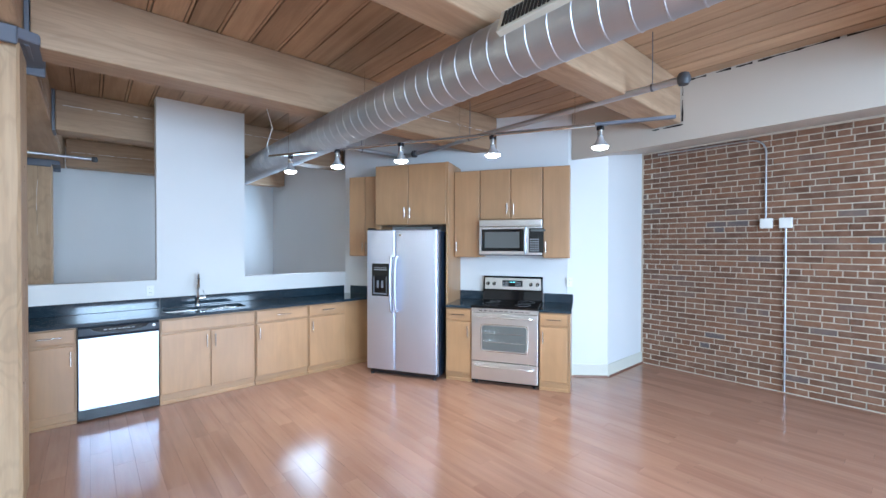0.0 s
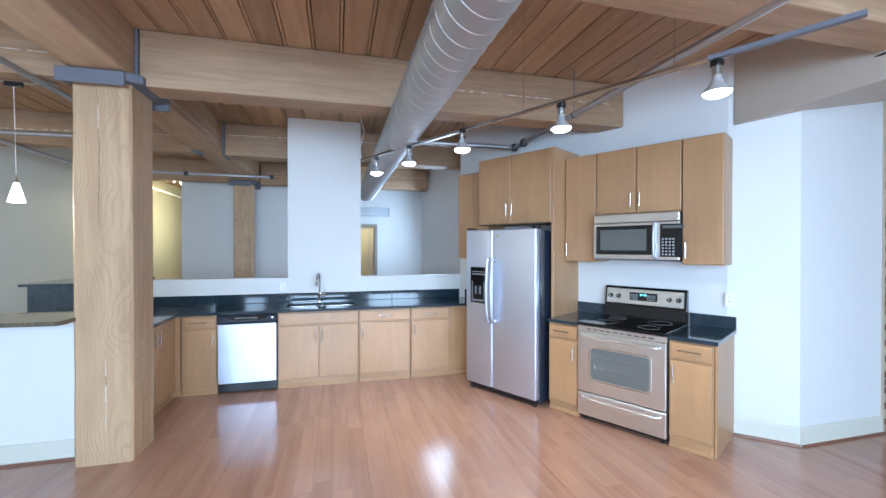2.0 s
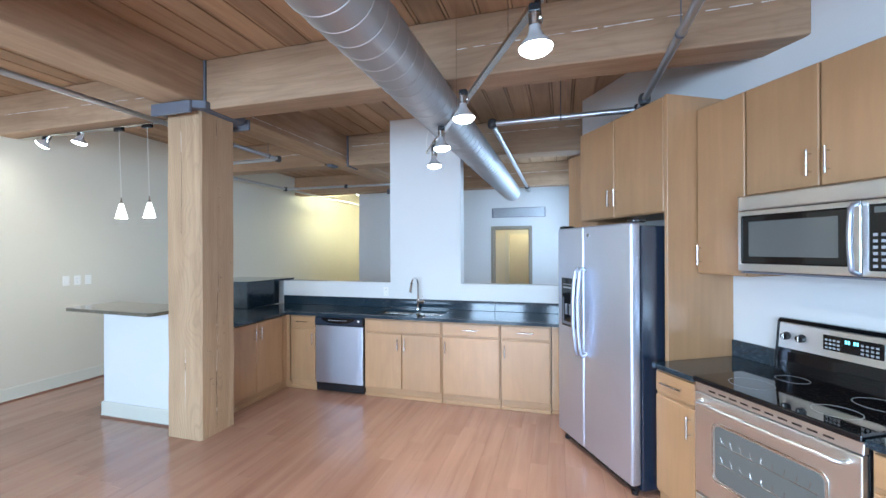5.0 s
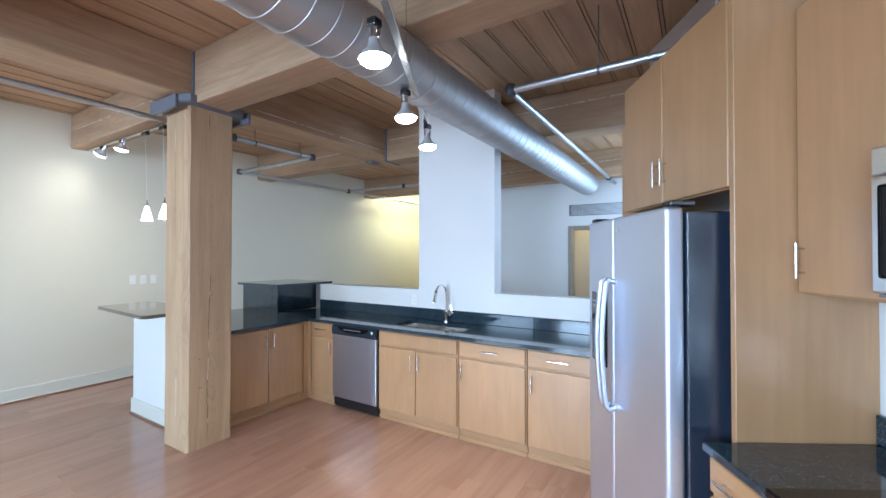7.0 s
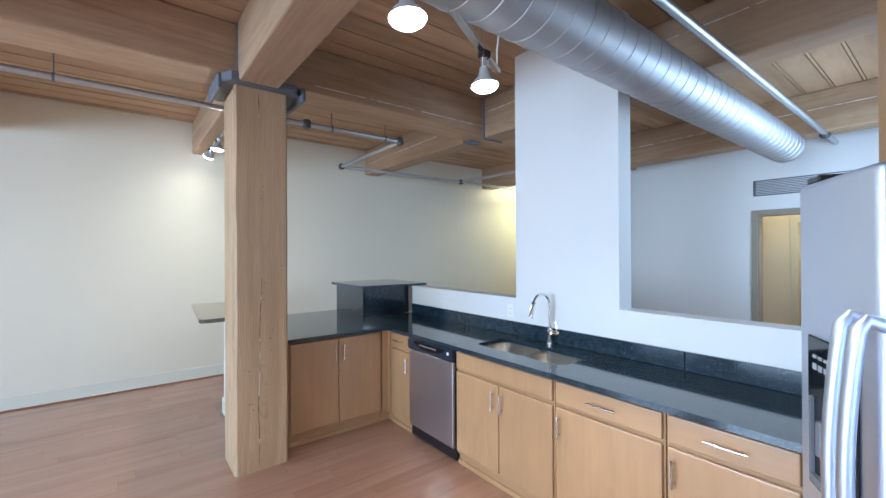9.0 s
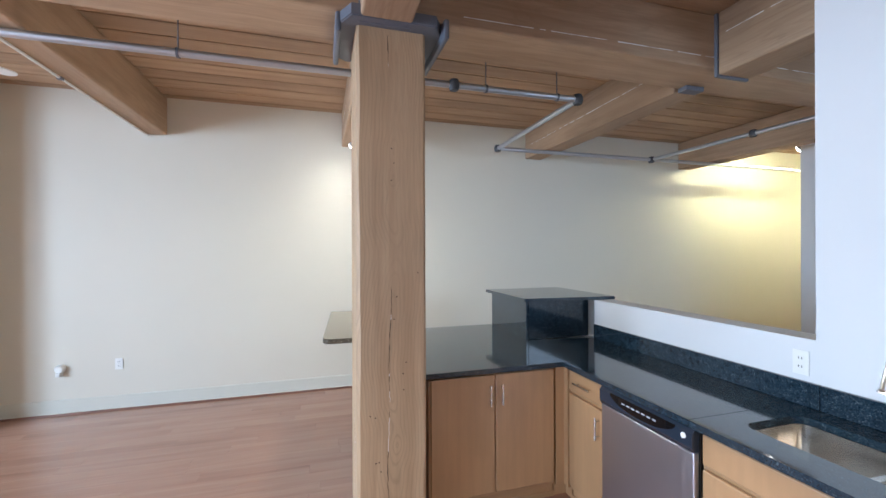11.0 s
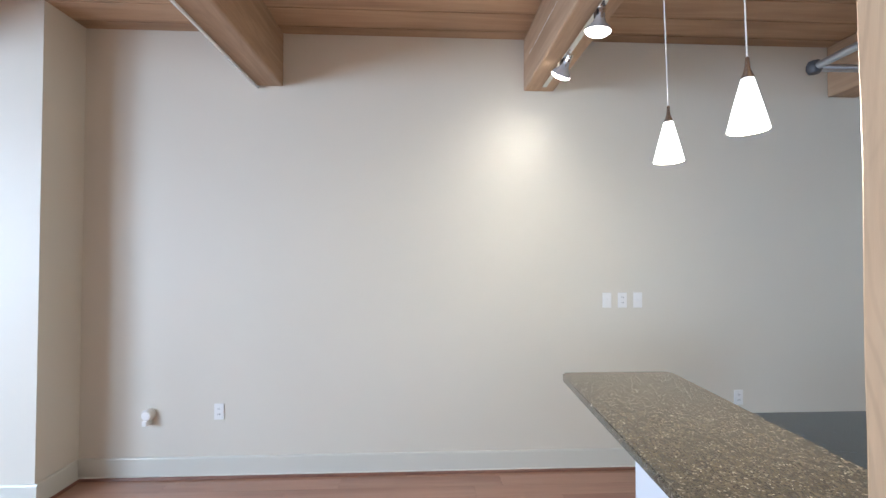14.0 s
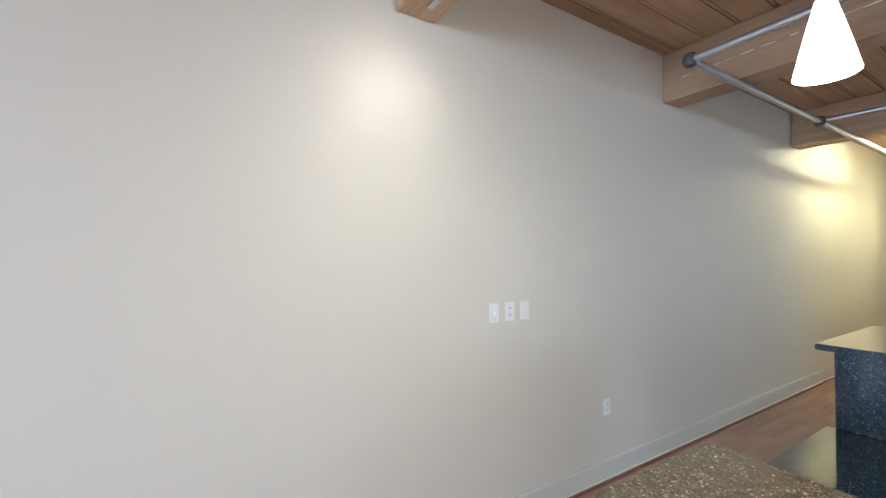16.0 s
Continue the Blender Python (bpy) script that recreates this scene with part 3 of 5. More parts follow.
base_unit(SINK, 0.215, 0.568, "drawer", "right", label="narrow honey maple base cabinet beside the dishwasher")
base_unit(SINK, 1.182, 2.080, "sink", label="honey maple sink cabinet with a blank rail and two doors")
base_unit(SINK, 2.084, 2.702, "drawer", "left")
base_unit(SINK, 2.706, 3.200, "drawer", "left")
cabinet("corner_filler", SINK, 3.204, 3.56, BASE_D - 0.02, 0.0, TOP, [], "plain maple corner panel beside the fridge", 0.085, "panel")
PEN = Matrix.Translation((-0.47, 0, 0)) @ pose(0, 0, 0, 0, 0, 90)
base_unit(PEN, 4.64, 5.50, "doors", label="honey maple base cabinet with two tall doors")

# range wall
BD = 0.62
base_unit(ANGLE, -1.811, -1.495, "drawer", "right", 0.13, "narrow honey maple base cabinet between fridge panel and range")
base_unit(ANGLE, -0.716, -0.405, "drawer", "left", 0.13, "narrow honey maple base cabinet at the end of the range wall")
panel = thing("end_panel", "tall maple side panel between the fridge and the wall cabinets", "panel", ANGLE)
put("board", box((-1.842, -0.530, 0.0), (-1.814, -0.002, 2.63), 0.002), maple, panel)
end = thing("end_panel", "maple panel closing the end of the base cabinets", "panel", ANGLE)
put("board", box((-0.404, -0.60, 0.0), (-0.387, -0.002, TOP), 0.002), maple, end)
UP0, UP1, UD = 1.460, 2.543, 0.285


def upper(x0, x1, z0, z1, depth, doors, label):
    """doors: (x0, x1, handle x) with the handles low."""
    cabinet("wall_cabinet", ANGLE, x0, x1, depth, z0, z1, [("door", a + 0.002, b3 - 0.002, z0 + 0.003, z1 - 0.003, ("v", hx, z0 + (0.155 if depth > 0.5 else 0.125), 0.13)) for a, b3, hx in doors], label)


upper(-3.32, -2.825, UP0, UP1, UD + 0.04, [(-3.32, -3.07, -3.10), (-3.07, -2.825, -3.04)], "maple wall cabinet in the corner beside the fridge")
upper(-2.813, -1.844, 1.865, 2.63, 0.512, [(-2.813, -2.348, -2.39), (-2.348, -1.844, -2.315)], "deep maple cabinet over the fridge")
upper(-1.812, -1.477, UP0, UP1, UD, [(-1.812, -1.477, -1.778)], "tall narrow maple wall cabinet beside the microwave")
upper(-1.475, -0.715, 1.925, UP1, UD, [(-1.475, -1.095, -1.135), (-1.095, -0.715, -1.055)], "short maple wall cabinet with two doors above the microwave")
upper(-0.713, -0.405, UP0, UP1, UD, [(-0.713, -0.405, -0.678)], "tall narrow maple wall cabinet at the end of the row")

# ---------------------------------------------------------------- worktops
CT0, CT1 = 0.871, 0.902
SX0, SX1, SY0, SY1 = 1.25, 2.035, 5.705, 6.05


def slab(name, label, polys, z0, z1, category="worktop", m=None, bevel=0.004):
    t = thing(name, label, category, m)
    for p in polys:
        put("slab", prism(p, z0, z1, bevel), granite, t)
    return t


FY = SINK_Y - 0.665
post = thing("corner_post", "narrow maple post in the inner corner of the base cabinets", "panel")
bm = box((0.04, 5.503, 0.085), (0.168, 5.561, TOP))
add_box(bm, (0.04, 5.5615, 0.085), (0.212, 5.62, TOP))
add_box(bm, (0.04, 5.503, 0.0), (0.135, 5.60, 0.084))
add_box(bm, (0.1355, 5.595, 0.0), (0.212, 5.62, 0.084))
put("board", bm, maple, post)
wt = thing("worktop", "polished dark granite worktop tinted daylight blue, with a sink cut-out", "worktop")
# the slab round the hole, with rounded inner corners
rc = 0.06
for a, b3 in (((1.15, FY), (SX0, SINK_Y - 0.003)), ((SX1, FY), (2.07, SINK_Y - 0.003)), ((SX0, FY), (SX1, SY0)), ((SX0, SY1), (SX1, SINK_Y - 0.003))):
    put("slab", box((a[0], a[1], CT0), (b3[0], b3[1], CT1)), granite, wt)
for qx, qy, a0 in ((SX1, SY1, 0), (SX0, SY1, 90), (SX0, SY0, 180), (SX1, SY0, 270)):
    ax, ay = qx - rc * (1 if qx > 1.6 else -1), qy - rc * (1 if qy > 5.9 else -1)
    bm = bmesh.new()
    ring = [(qx, qy)] + arc(ax, ay, rc, a0 + 90, a0, 5)
    lo = [bm.verts.new((x, y, CT0 + 0.0005)) for x, y in ring]
    hi = [bm.verts.new((x, y, CT1 - 0.0002)) for x, y in ring]
    bm.faces.new(hi)
    bm.faces.new(lo[::-1])
    for i in range(len(ring)):
        j = (i + 1) % len(ring)
        bm.faces.new((lo[i], lo[j], hi[j], hi[i]))
    put("rounded_corner", bm, granite, wt)
put("slab", prism([(2.0705, FY), (3.84, FY), (3.885, 5.56), (3.525, SINK_Y - 0.003), (2.0705, SINK_Y - 0.003)], CT0, CT1), granite, wt)
put("slab", prism([(0.205, FY), (1.1495, FY), (1.1495, SINK_Y - 0.003), (-0.36, SINK_Y - 0.003), (-0.455, 5.62), (-1.18, 5.62), (-1.18, 4.56), (0.205, 4.61)], CT0, CT1, 0.003), granite, wt)
splash = thing("backsplash", "low granite upstand along the white wall behind the sink", "backsplash")
for a, b3 in ((-0.34, 1.25), (1.254, 2.55), (2.554, 3.505)):
    put("strip", box((a, SINK_Y - 0.024, CT1 + 0.001), (b3, SINK_Y - 0.002, CT1 + 0.115), 0.002), granite, splash)
put("strip", box((-3.50, -0.024, CT1 + 0.001), (-2.83, -0.003, CT1 + 0.115), 0.002), granite, splash, m=ANGLE)
for a, b3 in ((-1.811, -1.493), (-0.718, -0.372)):
    w2 = thing("worktop", "short dark granite worktop beside the range", "worktop", ANGLE)
    put("slab", box((a, -0.66, CT0), (b3, -0.003, CT1), 0.004), granite, w2)
    put("upstand", box((a, -0.024, CT1 + 0.001), (b3, -0.003, CT1 + 0.11), 0.002), granite, w2)

# bar on a white stub wall, with a higher block by the low wall
wall("wall_bar", box((-1.04, 4.37, 0), (0.02, 4.555, 1.069)), wall_paint)
board("baseboard", (-1.04, 4.369), (0.0, 4.369), (0, -1))
board("baseboard", (-1.041, 4.355), (-1.041, 4.56), (-1, 0))
bar = thing("bar_top", "dark brown granite breakfast bar slab on a white stub wall", "worktop")
poly = arc(-1.12, 4.13, 0.03, 180, 270, 4) + arc(-0.06, 4.08, 0.05, 270, 360, 4) + [(-0.008, 4.55), (-0.62, 4.56)] + arc(-1.11, 4.545, 0.04, 90, 180, 4)
put("slab", prism(poly, 1.07, 1.10, 0.005), granite_brown, bar)
block = thing("raised_ledge", "raised granite-clad block at the end of the worktop", "worktop")
put("core", box((-1.13, 5.632, CT1 + 0.001), (-0.46, 6.33, 1.214)), wall_paint, block)
put("cladding", box((-1.13, 5.61, CT1 + 0.001), (-0.437, 5.630, 1.214), 0.002), granite, block)
put("cladding", box((-0.458, 5.632, CT1 + 0.001), (-0.437, SINK_Y - 0.002, 1.214), 0.002), granite, block)
put("slab", prism([(-1.2, 5.575), (-0.40, 5.575), (-0.33, 6.38), (-1.2, 6.38)], 1.216, 1.242, 0.003), granite, block)
put("end_face", box((-1.152, 5.62, 0.0), (-1.132, 6.33, 0.90), 0.002), granite, block)
put("end_face", box((-1.152, 5.62, 0.903), (-1.132, 6.33, 1.213), 0.002), granite, block)
wall("wall_ledge", box((-1.13, 5.64, 0), (-0.47, 6.33, CT0 - 0.002)), wall_paint)
wall("wall_peninsula", box((-1.13, 4.60, 0), (-0.49, 5.635, CT0 - 0.002)), wall_paint)

# ---------------------------------------------------------------- sink and tap
sink = thing("sink", "double bowl stainless steel sink set under the granite", "sink")
for a, b3 in ((SX0 + 0.005, 1.632), (1.657, SX1 - 0.005)):
    zb, t, r = 0.72, 0.003, 0.05
    bm = bmesh.new()
    ring = lambda g, z: [bm.verts.new((x, y, z)) for x, y in arc(b3 - r, SY1 - 0.004 - r, r - g, 0, 90, 4) + arc(a + r, SY1 - 0.004 - r, r - g, 90, 180, 4) + arc(a + r, SY0 + 0.004 + r, r - g, 180, 270, 4) + arc(b3 - r, SY0 + 0.004 + r, r - g, 270, 360, 4)]
    rs = [ring(-0.012, CT0 - 0.001), ring(0.0, CT0 - 0.001), ring(0.006, zb + 0.03), ring(0.025, zb)]
    for p, q in zip(rs, rs[1:]):
        for i in range(len(p)):
            j = (i + 1) % len(p)
            bm.faces.new((p[i], p[j], q[j], q[i]))
    bm.faces.new(rs[-1])
    bowl = put("bowl", bm, sink_steel, sink, smooth=True)
    put("drain", lathe([(0, 0.004), (0.02, 0.002), (0.042, 0.006), (0.046, 0.0005)], 20, ((a + b3) / 2, (SY0 + SY1) / 2, zb)), chrome, bowl)
put("divider", box((1.634, SY0 + 0.01, 0.74), (1.655, SY1 - 0.01, CT0 - 0.012), 0.004), steel_h, sink)

tap = thing("kitchen_tap", "tall chrome gooseneck tap with a pull-down spray head", "tap", pose(1.615, 6.145, CT1))
put("base", lathe([(0.0, 0.0), (0.028, 0.0), (0.028, 0.006), (0.021, 0.012), (0.021, 0.095), (0.024, 0.10), (0.017, 0.115), (0.0, 0.116)], 24), chrome, tap, smooth=True)
pts = [(0, 0, 0.11), (0, 0, 0.26)] + [(-0.02 * k / 8, -0.085 + 0.085 * math.cos(radians(a)), 0.30 + 0.085 * math.sin(radians(a))) for k, a in enumerate(range(0, 166, 18))]
put("neck", sweep(pts, 0.0115, 14), chrome, tap, smooth=True)
hx, hy, hz = pts[-1]
put("spray_head", sweep([(hx, hy, hz), (hx - 0.003, hy - 0.006, hz - 0.03), (hx - 0.006, hy - 0.018, hz - 0.085), (hx - 0.007, hy - 0.021, hz - 0.10)], [0.013, 0.0165, 0.019, 0.0205], 16), chrome, tap, "chrome spray head", smooth=True)
put("nozzle", sweep([(hx - 0.007, hy - 0.021, hz - 0.098), (hx - 0.0072, hy - 0.0222, hz - 0.106), (hx - 0.0075, hy - 0.0235, hz - 0.112)], [0.0205, 0.025, 0.024], 16), chrome, tap, "flared chrome nozzle ring", smooth=True)
put("collar", sweep([(hx, hy, hz + 0.001), (hx - 0.0008, hy - 0.0016, hz - 0.009)], 0.0155, 14), dark_trim, tap, "dark collar of the spray head", smooth=True)
lever = put("lever", sweep([(0.010, 0, 0.085), (0.05, -0.002, 0.085), (0.078, -0.004, 0.085), (0.082, -0.004, 0.085)], [0.017, 0.019, 0.019, 0.012], 14), chrome, tap, "chrome valve barrel", smooth=True)
put("stick", sweep([(0.062, -0.004, 0.10), (0.064, -0.004, 0.13), (0.052, -0.004, 0.175)], [0.006, 0.004, 0.003], 8), chrome, lever, "thin chrome lever", smooth=True)

# ---------------------------------------------------------------- dishwasher
dw = thing("dishwasher", "stainless dishwasher with dark control strip under the worktop", "dishwasher", SINK)
DX, DX2, F = 0.573, 1.177, -0.66
put("body", box((DX, F + 0.03, 0.02), (DX2, -0.03, TOP - 0.003)), black_plastic, dw)
put("door", box((DX + 0.003, F, 0.115), (DX2 - 0.003, F + 0.028, 0.765), 0.006, 3), wavy_steel, dw)
bm = bmesh.new()
prof = [(F + 0.028, 0.768), (F, 0.768), (F - 0.012, 0.79), (F - 0.012, 0.85), (F + 0.004, 0.866), (F + 0.028, 0.866)]
rows = [[bm.verts.new((x, a, z)) for a, z in prof] for x in (DX + 0.003, DX2 - 0.003)]
for i in range(6):
    j = (i + 1) % 6
    bm.faces.new((rows[0][i], rows[0][j], rows[1][j], rows[1][i]))
bm.faces.new(rows[0]); bm.faces.new(rows[1][::-1])
cp = put("control_panel", bm, dark_trim, dw, "dark metal control strip with a curved recess")
xm = (DX + DX2) / 2
bm = bmesh.new()
crescent = [(xm + 0.215 * math.cos(radians(a)), 0.856 + 0.062 * math.sin(radians(a))) for a in range(180, 361, 12)]
fv = [bm.verts.new((x, F - 0.0135, z)) for x, z in crescent]
bv2 = [bm.verts.new((x, F - 0.012, z)) for x, z in crescent]
bm.faces.new(fv)
for i in range(len(fv)):
    j = (i + 1) % len(fv)
    bm.faces.new((fv[i], fv[j], bv2[j], bv2[i]))
put("pocket", bm, black_gloss, cp, "black crescent-shaped button panel")
for k in range(7):
    put("button", box((xm - 0.12 + k * 0.034, F - 0.0165, 0.826), (xm - 0.098 + k * 0.034, F - 0.013, 0.834), 0.001), grey_print, cp)
put("badge", tube((DX2 - 0.045, F - 0.0125, 0.83), (DX2 - 0.045, F - 0.015, 0.83), 0.013), plastic_white, cp)
put("kick_plate", box((DX + 0.004, F + 0.04, 0.012), (DX2 - 0.004, F + 0.055, 0.108), 0.002), black_plastic, dw, "dark kick plate")

# ---------------------------------------------------------------- fridge
FR0, FR1, FF, FH = -2.81, -1.878, -0.755, 1.80
fr = thing("fridge", "side-by-side stainless fridge with black sides and ice dispenser", "fridge", ANGLE)
put("body", box((FR0 + 0.012, FF + 0.085, 0.03), (FR1 - 0.006, -0.03, FH - 0.02), 0.008, 2), fridge_black, fr, "black textured cabinet sides")
seam = -2.425


def fridge_door(x0, x1, hx):
    d = put("door", box((x0, FF, 0.075), (x1, FF + 0.075, FH), 0.018, 4), fridge_steel, fr, smooth=True)
    pts = [(hx, FF + 0.004, 1.46), (hx, FF - 0.035, 1.475)] + [(hx, FF - 0.05 - 0.022 * math.sin(math.pi * k / 12), 1.455 - (1.455 - 0.82) * k / 12) for k in range(13)] + [(hx, FF - 0.035, 0.80), (hx, FF + 0.004, 0.815)]
    put("handle", sweep(pts, 0.0145, 12), steel, d, "curved satin steel handle", smooth=True)
    put("hinge_cover", box(((x0 if x0 < -2.5 else x1 - 0.07), FF + 0.02, FH + 0.001), ((x0 + 0.07 if x0 < -2.5 else x1), FF + 0.12, FH + 0.022), 0.005), black_plastic, d, "black plastic hinge cover")
    return d


dl = fridge_door(FR0, seam - 0.003, seam - 0.032)
fridge_door(seam + 0.003, FR1, seam + 0.032)
DA, DB, DZ0, DZ1 = -2.735, -2.50, 0.985, 1.385
disp = put("dispenser", box((DA, FF - 0.008, DZ0), (DB, FF - 0.0005, DZ1), 0.003), black_gloss, dl, "black ice and water dispenser")
bm = bmesh.new()
add_box(bm, (DA + 0.025, FF - 0.016, DZ0 + 0.02), (DA + 0.038, FF - 0.0085, DZ0 + 0.24))
add_box(bm, (DB - 0.038, FF - 0.016, DZ0 + 0.02), (DB - 0.025, FF - 0.0085, DZ0 + 0.24))
add_box(bm, (DA + 0.0385, FF - 0.02, DZ0 + 0.02), (DB - 0.0385, FF - 0.0085, DZ0 + 0.04))
add_box(bm, (DA + 0.075, FF - 0.022, DZ0 + 0.10), (DA + 0.10, FF - 0.0085, DZ0 + 0.19), 0.003)
add_box(bm, (DB - 0.10, FF - 0.022, DZ0 + 0.10), (DB - 0.075, FF - 0.0085, DZ0 + 0.19), 0.003)
put("bay", bm, iron, dl, "dispenser bay with two paddles")
bm = bmesh.new()
for k in range(6):
    add_box(bm, (DA + 0.035 + k * 0.03, FF - 0.0105, DZ1 - 0.055), (DA + 0.053 + k * 0.03, FF - 0.0085, DZ1 - 0.047))
    add_box(bm, (DA + 0.035 + k * 0.03, FF - 0.0105, DZ1 - 0.085), (DA + 0.053 + k * 0.03, FF - 0.0085, DZ1 - 0.070))
put("keys", bm, grey_print, dl, "rows of small grey keys")
put("badge", tube((seam + 0.07, FF - 0.003, 1.73), (seam + 0.07, FF - 0.0005, 1.73), 0.014), nickel, fr)
put("grille", box((FR0 + 0.03, FF + 0.05, 0.02), (FR1 - 0.03, FF + 0.08, 0.07), 0.003), black_plastic, fr, "black base grille")
for x in (FR0 + 0.05, FR1 - 0.05):
    put("foot", tube((x, FF + 0.06, 0.0), (x, FF + 0.06, 0.03), 0.022), black_plastic, fr)

# ---------------------------------------------------------------- range
R0, R1, RF = -1.457, -0.689, -0.665
rg = thing("range", "stainless steel electric range with a black glass cooktop", "oven", ANGLE @ Matrix.Translation((-0.033, 0.008, 0)))
put("body", box((R0, RF + 0.035, 0.03), (R1, -0.02, 0.885)), black_plastic, rg, "black range sides")
door = put("oven_door", box((R0 + 0.004, RF, 0.275), (R1 - 0.004, RF + 0.034, 0.83), 0.006, 3), steel_h, rg, "stainless oven door with a window")
put("trim_strip", box((R0 + 0.002, RF + 0.006, 0.834), (R1 - 0.002, RF + 0.034, 0.884), 0.003), steel_h, rg)
bm = bmesh.new()
wx0, wx1, wz0, wz1 = R0 + 0.13, R1 - 0.13, 0.405, 0.69
pts2 = arc(wx1 - 0.03, wz1 - 0.03, 0.03, 0, 90, 4) + arc(wx0 + 0.03, wz1 - 0.03, 0.03, 90, 180, 4) + arc(wx0 + 0.03, wz0 + 0.03, 0.03, 180, 270, 4) + arc(wx1 - 0.03, wz0 + 0.03, 0.03, 270, 360, 4)
a1 = [bm.verts.new((x, RF - 0.0015, z)) for x, z in pts2]
a2 = [bm.verts.new((x, RF + 0.002, z)) for x, z in pts2]
bm.faces.new(a1)
for i in range(len(a1)):
    j = (i + 1) % len(a1)
    bm.faces.new((a1[i], a1[j], a2[j], a2[i]))
put("window", bm, glass_dark, door, "dark oven window")
fm = [((x - (wx0 + wx1) / 2) * 1.055 + (wx0 + wx1) / 2, RF - 0.002, (z - (wz0 + wz1) / 2) * 1.09 + (wz0 + wz1) / 2) for x, z in pts2]
bm = bmesh.new()
for zr in (0.50, 0.60):
    add_tube(bm, (wx0 + 0.02, RF - 0.0028, zr), (wx1 - 0.02, RF - 0.0028, zr), 0.0016, segs=6)
    for k in range(9):
        add_tube(bm, (wx0 + 0.05 + k * 0.05, RF - 0.0028, zr), (wx0 + 0.035 + k * 0.053, RF - 0.0028, zr + 0.035), 0.0010, segs=5)
put("rack", bm, nickel, door, "pale oven rack wires behind the window")
put("window_trim", sweep(fm + fm[:2], 0.004, 6, False), nickel, door)
for k in range(10):
    put("vent_slot", box((R0 + 0.09 + k * 0.06, RF + 0.0045, 0.852), (R0 + 0.13 + k * 0.06, RF + 0.0055, 0.860)), dark_gap, rg)


def bow(parent, z, x0, x1, y):
    p = [(x0, y + 0.004, z), (x0 + 0.004, y - 0.03, z)] + [(x0 + 0.02 + (x1 - x0 - 0.04) * k / 10, y - 0.045 - 0.008 * math.sin(math.pi * k / 10), z) for k in range(11)] + [(x1 - 0.004, y - 0.03, z), (x1, y + 0.004, z)]
    put("handle", sweep(p, 0.011, 12), steel_h, parent, "round bar handle across the front", smooth=True)


bow(door, 0.79, R0 + 0.05, R1 - 0.05, RF)
dr = put("drawer", box((R0 + 0.004, RF, 0.055), (R1 - 0.004, RF + 0.034, 0.265), 0.006, 3), steel_h, rg, "stainless warming drawer")
bow(dr, 0.225, R0 + 0.05, R1 - 0.05, RF)
top = put("cooktop", box((R0 - 0.001, RF - 0.012, 0.886), (R1 + 0.001, -0.085, 0.915), 0.007, 3), black_gloss, rg, "black glass cooktop with a rounded front edge")
for x, y, r in ((-1.26, -0.50, 0.10), (-0.88, -0.50, 0.085), (-1.26, -0.22, 0.075), (-0.88, -0.22, 0.10)):
    put("ring_mark", lathe([(r - 0.0025, 0.0), (r - 0.0025, 0.0008), (r, 0.0008), (r, 0.0)], 36, (x, y, 0.9152)), grey_print, top)
bm = bmesh.new()
prof = [(-0.02, 0.90), (-0.10, 0.90), (-0.092, 1.03), (-0.088, 1.045), (-0.072, 1.195), (-0.055, 1.215), (-0.02, 1.215)]
rows = [[bm.verts.new((x, a, z)) for a, z in prof] for x in (R0 + 0.01, R1 - 0.01)]
for i in range(len(prof)):
    j = (i + 1) % len(prof)
    bm.faces.new((rows[0][i], rows[0][j], rows[1][j], rows[1][i]))
bm.faces.new(rows[0]); bm.faces.new(rows[1][::-1])
bg = put("backguard", bm, black_gloss, rg, "black and steel control panel at the back")
bm = bmesh.new()
prof = [(-0.0905, 1.05), (-0.0935, 1.05), (-0.078, 1.19), (-0.072, 1.195)]
rows = [[bm.verts.new((x, a, z)) for a, z in prof] for x in (R0 + 0.03, R1 - 0.03)]
for i in range(4):
    j = (i + 1) % 4
    bm.faces.new((rows[0][i], rows[0][j], rows[1][j], rows[1][i]))
bm.faces.new(rows[0]); bm.faces.new(rows[1][::-1])
put("fascia", bm, steel_h, bg, "brushed steel fascia")
for x in (-1.385, -1.305, -0.84, -0.76):
    kn = put("knob", tube((x, -0.083, 1.12), (x, -0.112, 1.117), 0.023, 0.020, 20), black_plastic, bg, "black and steel burner knob", smooth=True)
    put("knob_grip", box((x - 0.005, -0.122, 1.10), (x + 0.005, -0.1125, 1.137), 0.002), nickel, kn)
put("display", box((-1.20, -0.0905, 1.085), (-0.945, -0.084, 1.165), 0.002), black_gloss, bg, "black clock panel")
bm = bmesh.new()
for k, c in enumerate((0, 1, 3, 4)):
    add_box(bm, (-1.10 + c * 0.012, -0.0915, 1.135), (-1.092 + c * 0.012, -0.0908, 1.152))
put("digits", bm, blue_digits, bg, "pale blue clock digits")
for i in range(3):
    for j in range(4):
        put("key", box((-1.19 + j * 0.018, -0.0915, 1.095 + i * 0.02), (-1.178 + j * 0.018, -0.0908, 1.105 + i * 0.02)), grey_print, bg)
        put("key", box((-1.035 + j * 0.02, -0.0915, 1.095 + i * 0.02), (-1.023 + j * 0.02, -0.0908, 1.105 + i * 0.02)), grey_print, bg)
for x in (R0 + 0.05, R1 - 0.05):
    put("foot", tube((x, RF + 0.07, 0), (x, RF + 0.07, 0.03), 0.018), black_plastic, rg)

